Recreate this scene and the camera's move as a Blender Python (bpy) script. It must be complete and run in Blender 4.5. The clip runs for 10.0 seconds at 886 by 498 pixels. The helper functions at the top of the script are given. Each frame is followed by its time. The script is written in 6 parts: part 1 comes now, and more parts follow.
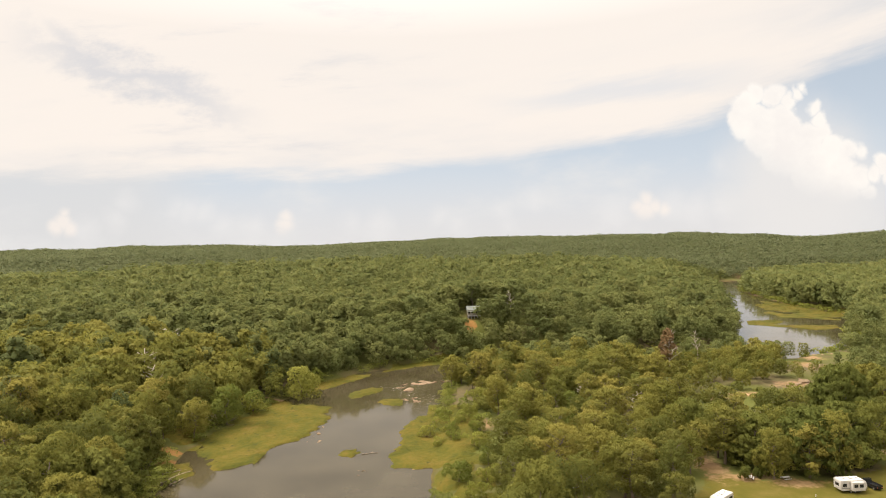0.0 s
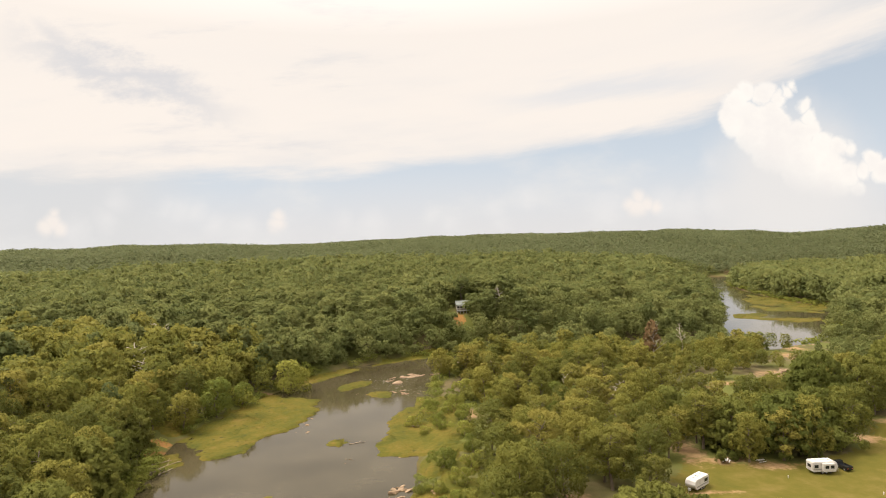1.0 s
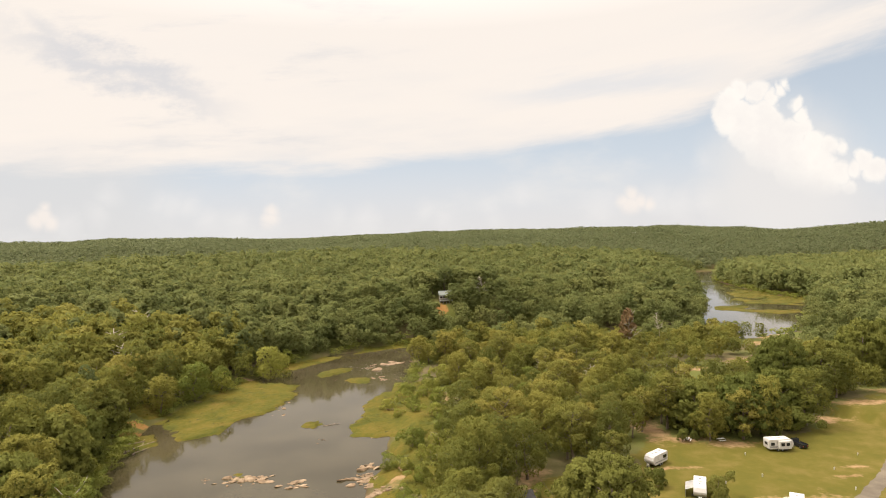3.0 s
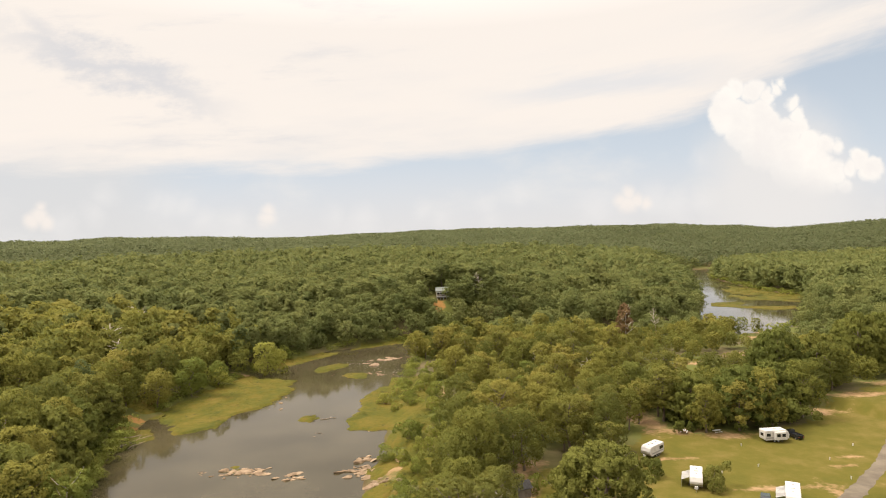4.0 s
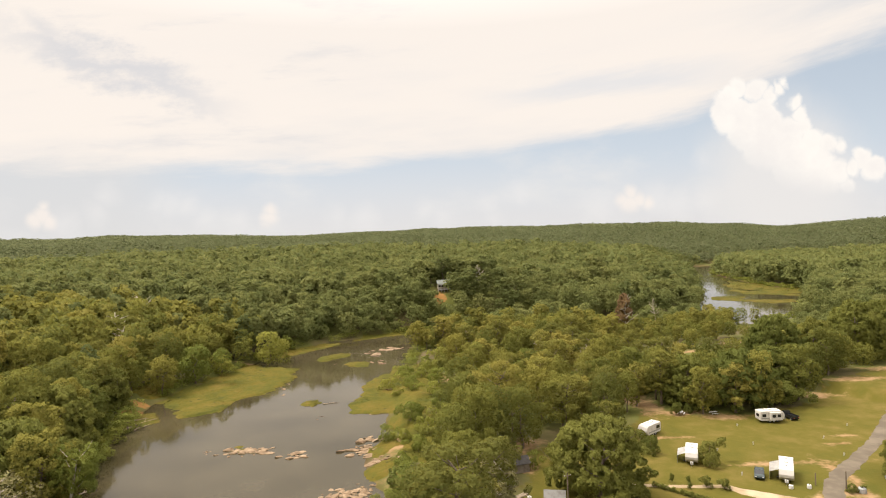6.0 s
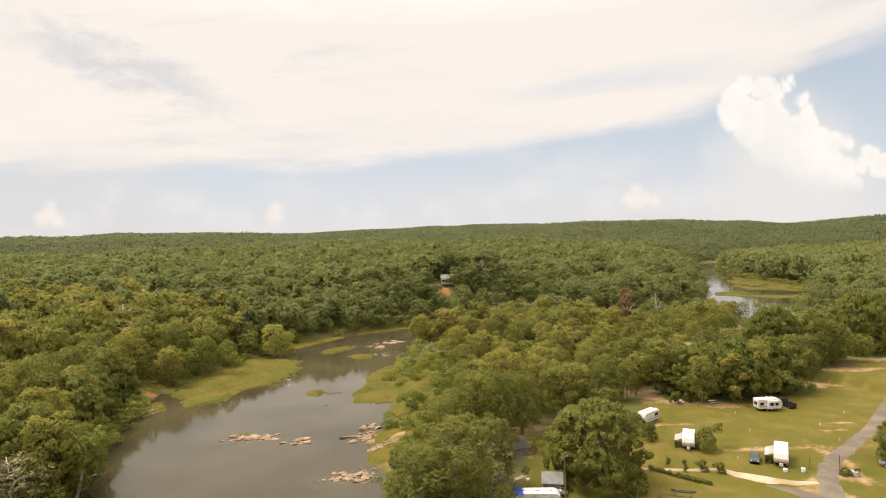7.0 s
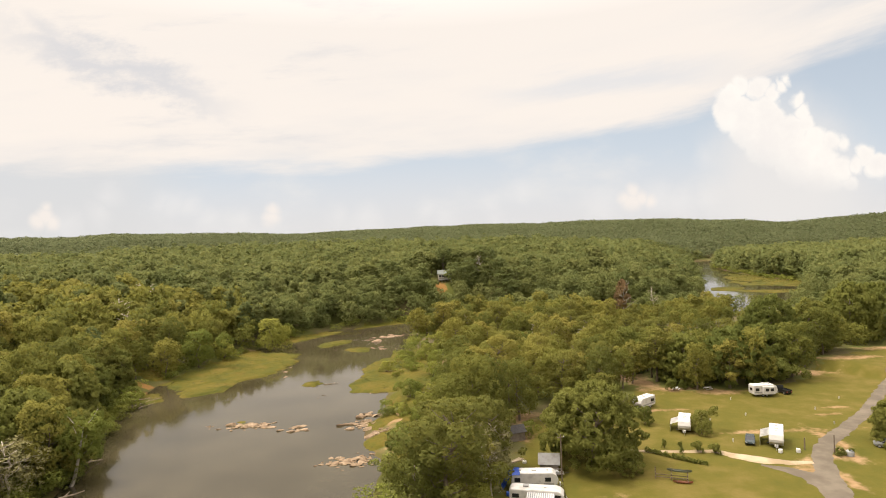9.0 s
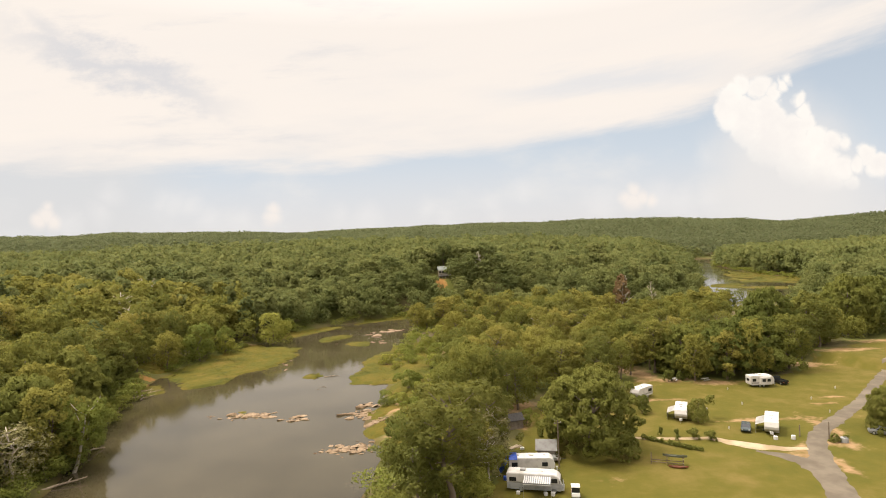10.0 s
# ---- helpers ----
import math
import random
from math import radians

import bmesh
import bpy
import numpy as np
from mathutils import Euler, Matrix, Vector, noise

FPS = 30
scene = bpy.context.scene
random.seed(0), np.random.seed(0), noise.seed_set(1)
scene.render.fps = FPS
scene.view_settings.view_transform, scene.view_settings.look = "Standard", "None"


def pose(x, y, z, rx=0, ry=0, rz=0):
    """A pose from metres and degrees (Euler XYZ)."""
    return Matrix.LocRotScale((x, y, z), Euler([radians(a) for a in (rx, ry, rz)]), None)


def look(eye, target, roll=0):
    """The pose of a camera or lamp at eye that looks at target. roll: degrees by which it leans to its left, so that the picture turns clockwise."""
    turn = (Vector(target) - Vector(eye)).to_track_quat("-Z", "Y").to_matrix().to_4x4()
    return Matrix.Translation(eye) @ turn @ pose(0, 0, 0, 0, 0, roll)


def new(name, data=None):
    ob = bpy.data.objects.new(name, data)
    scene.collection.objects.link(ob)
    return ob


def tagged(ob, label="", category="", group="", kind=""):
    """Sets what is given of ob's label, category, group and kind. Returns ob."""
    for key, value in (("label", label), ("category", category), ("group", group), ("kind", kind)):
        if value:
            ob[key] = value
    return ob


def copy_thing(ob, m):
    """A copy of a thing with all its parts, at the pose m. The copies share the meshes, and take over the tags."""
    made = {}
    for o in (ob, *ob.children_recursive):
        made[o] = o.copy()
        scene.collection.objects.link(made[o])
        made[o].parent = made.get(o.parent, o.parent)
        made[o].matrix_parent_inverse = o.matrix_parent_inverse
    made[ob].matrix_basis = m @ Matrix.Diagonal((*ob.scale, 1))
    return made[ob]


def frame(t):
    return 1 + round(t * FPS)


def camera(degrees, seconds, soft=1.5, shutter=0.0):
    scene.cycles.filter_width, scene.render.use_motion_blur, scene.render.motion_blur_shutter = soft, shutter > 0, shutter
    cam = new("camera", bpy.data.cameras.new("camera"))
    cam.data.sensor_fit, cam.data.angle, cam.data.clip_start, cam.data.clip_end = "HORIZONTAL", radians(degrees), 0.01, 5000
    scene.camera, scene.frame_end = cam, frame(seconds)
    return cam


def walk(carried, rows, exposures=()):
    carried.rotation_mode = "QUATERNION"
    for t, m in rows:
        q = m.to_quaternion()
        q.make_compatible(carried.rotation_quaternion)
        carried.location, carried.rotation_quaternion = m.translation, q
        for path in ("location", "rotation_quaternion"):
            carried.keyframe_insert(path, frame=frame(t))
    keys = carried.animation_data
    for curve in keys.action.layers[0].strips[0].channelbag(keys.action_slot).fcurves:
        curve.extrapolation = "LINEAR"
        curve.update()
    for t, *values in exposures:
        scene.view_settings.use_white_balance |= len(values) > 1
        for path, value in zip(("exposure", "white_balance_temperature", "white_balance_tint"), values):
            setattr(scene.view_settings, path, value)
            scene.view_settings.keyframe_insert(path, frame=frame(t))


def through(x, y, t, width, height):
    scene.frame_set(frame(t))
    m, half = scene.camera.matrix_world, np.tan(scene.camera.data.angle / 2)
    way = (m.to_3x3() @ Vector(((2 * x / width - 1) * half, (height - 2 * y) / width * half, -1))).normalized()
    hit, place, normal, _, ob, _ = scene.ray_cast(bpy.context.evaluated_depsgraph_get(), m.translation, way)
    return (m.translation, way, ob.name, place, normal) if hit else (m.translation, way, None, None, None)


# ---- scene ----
cam = camera(75.0, 10.0, soft=1.05)
PATH = [
    (0, (-10.707, 7.061, 61.124), (-10.755, 9.06, 61.134), -1.9),
    (0.5, (-10.045, 5.225, 60.08), (-10.079, 7.225, 60.087), -2.1),
    (1, (-8.285, 4.095, 59.123), (-8.309, 6.095, 59.127), -2.2),
    (1.5, (-6.06, 2.946, 58.268), (-6.078, 4.946, 58.269), -2.2),
    (2, (-3.822, 2.014, 57.343), (-3.834, 4.014, 57.34), -2.2),
    (2.5, (-2.176, 1.362, 56.359), (-2.185, 3.362, 56.352), -2.0),
    (4, (-1.997, 1.318, 53.662), (-1.99, 3.318, 53.649), -2.0),
    (4.5, (-2.017, 1.273, 52.668), (-2.012, 3.272, 52.655), -2.0),
    (5, (-1.986, 1.304, 51.68), (-1.983, 3.304, 51.666), -2.0),
    (5.5, (-2.059, 0.526, 50.68), (-2.052, 2.526, 50.667), -2.0),
    (7, (-0.911, -3.415, 47.563), (-0.929, -1.415, 47.543), -2.0),
    (7.5, (-0.864, -3.399, 46.729), (-0.874, -1.399, 46.708), -2.1),
    (8, (-0.896, -3.295, 45.981), (-0.905, -1.296, 45.961), -2.1),
    (8.5, (-0.883, -3.399, 45.097), (-0.89, -1.399, 45.077), -2.1),
    (9, (-0.885, -3.711, 44.16), (-0.892, -1.711, 44.143), -2.2),
    (9.5, (-0.665, -4.6, 43.068), (-0.674, -2.6, 43.05), -2.2),
    (10, (-0.518, -4.875, 42.12), (-0.528, -2.875, 42.101), -2.2),
]
walk(cam, [(t, look(eye, target, roll)) for t, eye, target, roll in PATH])


# ---- world, sun, exposure ----
SUN_ELEVATION, SUN_AZIMUTH = radians(61), radians(-78)   # azimuth from +y towards +x

SUN_DIR = (math.sin(SUN_AZIMUTH) * math.cos(SUN_ELEVATION), math.cos(SUN_AZIMUTH) * math.cos(SUN_ELEVATION), math.sin(SUN_ELEVATION))

world = bpy.data.worlds.new("sky")
scene.world = world
world.use_nodes = True
WT = world.node_tree
WT.nodes.clear()


def wnode(kind, **inputs):
    n = WT.nodes.new(kind)
    for k, v in inputs.items():
        key = int(k[1:]) if k[0] == "i" and k[1:].isdigit() else k
        if isinstance(v, bpy.types.NodeSocket):
            WT.links.new(v, n.inputs[key])
        else:
            n.inputs[key].default_value = v
    return n


def wmath(op, a, b=0.0, c=0.0, clamp=False):
    n = wnode("ShaderNodeMath", i0=a, i1=b, i2=c)
    n.operation, n.use_clamp = op, clamp
    return n.outputs[0]


def wmix(fac, a, b):
    n = WT.nodes.new("ShaderNodeMix")
    n.data_type = "RGBA"
    for sock, v in ((n.inputs[0], fac), (n.inputs[6], a), (n.inputs[7], b)):
        if isinstance(v, bpy.types.NodeSocket):
            WT.links.new(v, sock)
        else:
            sock.default_value = v
    return n.outputs[2]


def wstep(v, lo, hi):
    n = wnode("ShaderNodeMapRange", i0=v, i1=lo, i2=hi, i3=0.0, i4=1.0)
    n.interpolation_type = "SMOOTHSTEP"
    return n.outputs[0]


def build_sky():
    coord = WT.nodes.new("ShaderNodeTexCoord").outputs["Generated"]
    xyz = wnode("ShaderNodeSeparateXYZ", i0=coord).outputs
    ahead = wmath("MAXIMUM", wmath("ABSOLUTE", xyz[1]), 0.05)
    u, v = wmath("DIVIDE", xyz[0], ahead), wmath("DIVIDE", xyz[2], ahead)
    plane = wnode("ShaderNodeCombineXYZ", i0=u, i1=wmath("MULTIPLY", v, 2.2)).outputs[0]
    round_plane = wnode("ShaderNodeCombineXYZ", i0=u, i1=v).outputs[0]

    def cloud_noise(scale, detail, where=plane, rough=0.55, seed=0.0):
        n = wnode("ShaderNodeTexNoise", Vector=where, Scale=scale, Detail=detail, Roughness=rough)
        n.noise_dimensions = "4D"
        n.inputs["W"].default_value = seed
        return n.outputs[0]

    sky = WT.nodes.new("ShaderNodeTexSky")
    sky.sky_type, sky.sun_disc = "NISHITA", False
    sky.sun_elevation, sky.sun_rotation = SUN_ELEVATION, SUN_AZIMUTH
    sky.air_density, sky.dust_density = 1.0, 2.5
    clear = wnode("ShaderNodeVectorMath", i0=sky.outputs[0])
    clear.operation = "SCALE"
    clear.inputs["Scale"].default_value = 0.085
    # moist air: the clear part pales towards the horizon
    hazy = wmix(wstep(v, 0.34, 0.02), clear.outputs[0], (0.76, 0.77, 0.78, 1))
    hazy = wmix(0.72, hazy, (0.655, 0.735, 0.825, 1))

    hazy = wmix(wmath("MULTIPLY", wstep(v, 0.17, 0.02), 0.88), hazy, (0.795, 0.768, 0.755, 1))
    hazy = wmix(wmath("MULTIPLY", wstep(u, -0.38, -0.60), 0.8), hazy, (0.745, 0.735, 0.73, 1))

    # thin low banks over the horizon
    banks = wstep(wmath("ADD", cloud_noise(5.0, 5, seed=3.1), wmath("MULTIPLY", v, -1.2)), 0.36, 0.62)
    col = wmix(wmath("MULTIPLY", banks, 0.7), hazy, (0.83, 0.815, 0.80, 1))

    # the high sheet, whose lower rim climbs to the east
    rise = wmath("POWER", wmath("MAXIMUM", wmath("ADD", u, 0.05), 0.0), 1.7)
    rim = wmath("MINIMUM", wmath("MULTIPLY_ADD", rise, 0.243, 0.150), 0.55)
    slant = wnode("ShaderNodeCombineXYZ", i0=wmath("MULTIPLY", u, 0.55), i1=wmath("MULTIPLY", wmath("SUBTRACT", v, wmath("MULTIPLY", rim, 0.8)), 3.2)).outputs[0]
    wave = wmath("ADD", wmath("MULTIPLY_ADD", cloud_noise(4.0, 7, slant, 0.6, 1.0), 0.15, -0.075), wmath("MULTIPLY_ADD", cloud_noise(1.6, 3, plane, 0.5, 4.4), 0.10, -0.05))
    over = wmath("ADD", wmath("SUBTRACT", v, rim), wave)
    sheet = wstep(over, -0.022, 0.030)
    grey = wmath("MULTIPLY", wstep(cloud_noise(3.0, 7, slant, 0.62, 7.7), 0.46, 0.74), wstep(over, 0.30, 0.02))
    white = wmix(wmath("MULTIPLY", grey, 0.42), (1.0, 0.908, 0.825, 1), (0.78, 0.765, 0.765, 1))
    # grey streaks under the sheet to the west
    tilt = wmath("ADD", wmath("MULTIPLY", wmath("ADD", u, 0.50), 0.36), wmath("SUBTRACT", v, 0.305))
    torn = wmath("ADD", tilt, wmath("MULTIPLY_ADD", cloud_noise(9.0, 7, plane, 0.65, 2.0), 0.20, -0.10))
    streak = wmath("MULTIPLY", wstep(wmath("ABSOLUTE", torn), 0.055, 0.0), wstep(wmath("ABSOLUTE", wmath("ADD", u, 0.56)), 0.27, 0.06))
    high = wmath("ADD", wmath("MULTIPLY", wmath("ADD", u, 0.645), 0.75), wmath("ADD", wmath("SUBTRACT", v, 0.375), wmath("MULTIPLY_ADD", cloud_noise(8.0, 7, plane, 0.65, 6.0), 0.12, -0.06)))
    streak = wmath("MAXIMUM", streak, wmath("MULTIPLY", wmath("MULTIPLY", wstep(wmath("ABSOLUTE", high), 0.035, 0.0), wstep(wmath("ABSOLUTE", wmath("ADD", u, 0.645)), 0.09, 0.03)), 0.7))
    wisp = wmath("MULTIPLY", wstep(cloud_noise(6.0, 7, slant, 0.65, 8.0), 0.52, 0.70), wstep(wmath("ADD", u, wmath("MULTIPLY", v, -0.6)), 0.02, -0.5))
    white = wmix(wmath("MULTIPLY", wmath("MAXIMUM", streak, wmath("MULTIPLY", wisp, 0.5)), 0.72), white, (0.66, 0.665, 0.70, 1))
    thin = wmath("MULTIPLY", wstep(wmath("SUBTRACT", u, wmath("MULTIPLY", v, 0.4)), 0.30, 0.75), wstep(cloud_noise(3.4, 7, slant, 0.6, 11.0), 0.40, 0.66))
    hole = wmath("MULTIPLY", wstep(wmath("ABSOLUTE", wmath("ADD", wmath("SUBTRACT", v, wmath("MULTIPLY_ADD", u, 0.06, 0.255)), wmath("MULTIPLY_ADD", cloud_noise(5.0, 6, slant, 0.6, 13.0), 0.10, -0.05))), 0.030, 0.0),
                 wstep(wmath("ABSOLUTE", wmath("SUBTRACT", u, 0.30)), 0.30, 0.05))
    white = wmix(wmath("MULTIPLY", hole, 0.55), white, (0.72, 0.745, 0.79, 1))
    col = wmix(wmath("MULTIPLY", sheet, wmath("MULTIPLY_ADD", thin, -0.6, 0.95)), col, white)

    # heaped clouds: overlapping puffs with a billowing rim, (u, v, radius)
    puffs = ((0.499, 0.23, 0.025), (0.519, 0.249, 0.016), (0.547, 0.248, 0.019), (0.571, 0.237, 0.014), (0.588, 0.249, 0.01), (0.6, 0.258, 0.008), (0.617, 0.224, 0.01), (0.627, 0.204, 0.014), (0.631, 0.184, 0.017), (0.604, 0.178, 0.025), (0.56, 0.201, 0.034), (0.524, 0.199, 0.034), (0.495, 0.204, 0.027), (0.594, 0.154, 0.033), (0.642, 0.156, 0.022), (0.673, 0.151, 0.016), (0.693, 0.147, 0.011), (0.653, 0.122, 0.029), (0.682, 0.103, 0.022), (0.701, 0.077, 0.014), (0.669, 0.079, 0.022), (0.731, 0.125, 0.018), (0.712, 0.109, 0.013), (0.75, 0.109, 0.022), (0.553, 0.166, 0.028), (0.564, 0.152, 0.042), (0.617, 0.117, 0.043), (0.53, 0.178, 0.031), (0.654, 0.089, 0.036))
    low = ((-0.689, 0.091, 0.008), (-0.691, 0.074, 0.016), (-0.705, 0.065, 0.013), (-0.679, 0.063, 0.013), (-0.295, 0.068, 0.01), (-0.297, 0.053, 0.013), (-0.304, 0.042, 0.01), (0.327, 0.078, 0.011), (0.313, 0.067, 0.01), (0.34, 0.067, 0.012), (0.325, 0.06, 0.016), (0.357, 0.06, 0.01))
    faint = ((-0.183, 0.059, 0.009), (-0.411, 0.058, 0.014), (-0.466, 0.089, 0.017), (-0.485, 0.092, 0.014), (-0.439, 0.085, 0.013), (-0.352, 0.055, 0.012), (-0.132, 0.053, 0.017), (-0.03, 0.061, 0.008), (-0.577, 0.107, 0.017), (-0.652, 0.057, 0.02), (-0.599, 0.072, 0.016), (0.453, 0.133, 0.011), (0.376, 0.067, 0.022), (0.411, 0.056, 0.024), (0.081, 0.069, 0.013), (0.459, 0.06, 0.018), (0.274, 0.062, 0.024), (0.136, 0.082, 0.014), (0.002, 0.045, 0.011), (0.089, 0.042, 0.008))
    warp = wnode("ShaderNodeTexNoise", Vector=round_plane, Scale=22.0, Detail=6.0, Roughness=0.54)
    wv = wnode("ShaderNodeVectorMath", i0=warp.outputs["Color"], i1=(0.5, 0.5, 0.5))
    wv.operation = "SUBTRACT"
    ws = wnode("ShaderNodeVectorMath", i0=wv.outputs[0], i1=(0.038, 0.038, 0.0), i2=round_plane)
    ws.operation = "MULTIPLY_ADD"

    wl = wnode("ShaderNodeVectorMath", i0=wv.outputs[0], i1=(0.018, 0.014, 0.0), i2=round_plane)
    wl.operation = "MULTIPLY_ADD"

    def heap(group, soft, where=ws):
        best = None
        for pu, pv, r in group:
            d = wnode("ShaderNodeVectorMath", i0=where.outputs[0], i1=(pu, pv, 0.0))
            d.operation = "DISTANCE"
            inside = wmath("SUBTRACT", r, d.outputs["Value"])
            best = inside if best is None else wmath("MAXIMUM", best, inside)
        return best, wstep(best, -soft, soft)

    dim_in, dim_mask = heap(faint, 0.022)
    col = wmix(wmath("MULTIPLY", dim_mask, 0.4), col, (0.90, 0.87, 0.85, 1))
    far_in, far_mask = heap(low, 0.009, wl)
    col = wmix(wmath("MULTIPLY", wmath("MULTIPLY", far_mask, 0.72), wstep(v, 0.030, 0.062)), col, (1.0, 0.905, 0.825, 1))
    near_in, near_mask = heap(puffs, 0.0058)
    shade = wstep(wmath("ADD", wmath("MULTIPLY", near_in, 7.0), wmath("MULTIPLY_ADD", cloud_noise(15.0, 6, round_plane, 0.6, 5.0), 1.6, -0.8)), -0.25, 0.40)
    body = wmix(shade, (1.04, 0.985, 0.915, 1), (0.955, 0.900, 0.855, 1))
    # its lower flank melts into haze
    flank = wmath("MULTIPLY_ADD", wmath("SUBTRACT", u, 0.52), 0.50, v)
    foot = wmath("MULTIPLY", near_mask, wmath("MULTIPLY", wstep(v, 0.045, 0.10), wstep(flank, 0.10, 0.19)))
    # a pale skirt of rain haze below and beside the heap
    skirt = wnode("ShaderNodeVectorMath", i0=ws.outputs[0], i1=(0.59, 0.10, 0.0))
    skirt.operation = "DISTANCE"
    col = wmix(wmath("MULTIPLY", wstep(skirt.outputs["Value"], 0.18, 0.06), 0.9), col, (0.845, 0.815, 0.792, 1))
    col = wmix(foot, col, body)

    # a bright overcast grows brighter towards the zenith, and the veil glows round the sun
    zenith = wmath("MAXIMUM", wmath("MULTIPLY_ADD", xyz[2], 3.0, -0.05), 1.0)
    dot = wnode("ShaderNodeVectorMath", i0=coord, i1=SUN_DIR)
    dot.operation = "DOT_PRODUCT"
    halo = wmath("MULTIPLY_ADD", wstep(dot.outputs["Value"], 0.80, 1.0), 1.4, 1.0)
    lit = wnode("ShaderNodeVectorMath", i0=col)
    lit.operation = "SCALE"
    WT.links.new(wmath("MULTIPLY", zenith, halo), lit.inputs["Scale"])
    col = lit.outputs[0]
    ground_glow = wmix(wstep(xyz[2], -0.02, 0.0), (0.08, 0.09, 0.05, 1), col)
    back = wnode("ShaderNodeBackground", Color=ground_glow, Strength=1.0)
    out = WT.nodes.new("ShaderNodeOutputWorld")
    WT.links.new(back.outputs[0], out.inputs[0])


build_sky()

sun_data = bpy.data.lights.new("sun", "SUN")
sun_data.energy, sun_data.angle, sun_data.color = 2.75, radians(12.0), (1.0, 0.93, 0.80)
sun = new("sun", sun_data)
sun.matrix_world = look(Vector(SUN_DIR) * 400, (0, 0, 0))
scene.view_settings.exposure = 0.0

# ---- materials ----
class Shade:
    """A node material under construction."""

    def __init__(self, name):
        self.mat = bpy.data.materials.new(name)
        self.mat.use_nodes = True
        self.t = self.mat.node_tree
        self.t.nodes.clear()
        self.out = self.t.nodes.new("ShaderNodeOutputMaterial")

    def put(self, sock, v):
        if isinstance(v, bpy.types.NodeSocket):
            self.t.links.new(v, sock)
        else:
            sock.default_value = v

    def node(self, kind, **inputs):
        n = self.t.nodes.new(kind)
        for k, v in inputs.items():
            self.put(n.inputs[int(k[1:]) if k[0] == "i" and k[1:].isdigit() else k], v)
        return n

    def math(self, op, a, b=0.0, c=0.0):
        n = self.node("ShaderNodeMath", i0=a, i1=b, i2=c)
        n.operation = op
        return n.outputs[0]

    def place(self):
        return self.node("ShaderNodeNewGeometry").outputs["Position"]

    def island(self):
        return self.node("ShaderNodeNewGeometry").outputs["Random Per Island"]

    def each(self):
        return self.node("ShaderNodeObjectInfo").outputs["Random"]

    def local(self):
        return self.node("ShaderNodeTexCoord").outputs["Object"]

    def noise(self, where, scale, detail=4.0, rough=0.55, stretch=None):
        if stretch:
            m = self.node("ShaderNodeMapping", Vector=where, Scale=stretch)
            where = m.outputs[0]
        return self.node("ShaderNodeTexNoise", Vector=where, Scale=scale, Detail=detail, Roughness=rough).outputs[0]

    def ramp(self, fac, *stops):
        n = self.node("ShaderNodeValToRGB", Fac=fac)
        el = n.color_ramp.elements
        while len(el) < len(stops):
            el.new(0.5)
        for e, (p, c) in zip(el, stops):
            e.position, e.color = p, (*c, 1.0)
        return n.outputs[0]

    def mix(self, fac, a, b, blend="MIX"):
        n = self.t.nodes.new("ShaderNodeMix")
        n.data_type, n.blend_type = "RGBA", blend
        self.put(n.inputs[0], fac)
        self.put(n.inputs[6], a if isinstance(a, bpy.types.NodeSocket) else (*a, 1.0))
        self.put(n.inputs[7], b if isinstance(b, bpy.types.NodeSocket) else (*b, 1.0))
        return n.outputs[2]

    def step(self, v, lo, hi):
        n = self.node("ShaderNodeMapRange", i0=v, i1=lo, i2=hi, i3=0.0, i4=1.0)
        n.interpolation_type = "SMOOTHSTEP"
        return n.outputs[0]

    def attr(self, name):
        n = self.t.nodes.new("ShaderNodeAttribute")
        n.attribute_name = name
        return n.outputs["Fac"]

    def bump(self, height, strength, distance):
        return self.node("ShaderNodeBump", Height=height, Strength=strength, Distance=distance).outputs[0]

    def surface(self, colour, rough=0.8, metal=0.0, normal=None, **more):
        n = self.node("ShaderNodeBsdfPrincipled", **{"Roughness": rough, "Metallic": metal})
        self.put(n.inputs["Base Color"], colour if isinstance(colour, bpy.types.NodeSocket) else (*colour, 1.0))
        for k, v in more.items():
            self.put(n.inputs[k.replace("_", " ")], v)
        if normal is not None:
            self.put(n.inputs["Normal"], normal)
        self.t.links.new(n.outputs[0], self.out.inputs[0])
        return n


def worn(name, colour, dark, rough=0.5, metal=0.0, scale=3.0, grain=60.0, relief=0.0):
    """A painted or raw surface with blotches, grain and a little relief."""
    s = Shade(name)
    w = s.local()
    blot, fine = s.noise(w, scale, 5), s.noise(w, grain, 3)
    c = s.mix(s.step(blot, 0.42, 0.75), colour, dark)
    c = s.mix(s.math("MULTIPLY", fine, 0.25), c, dark)
    s.surface(c, s.math("MULTIPLY_ADD", blot, 0.2, rough - 0.1), metal, s.bump(fine, 0.3, relief) if relief else None)
    return s.mat


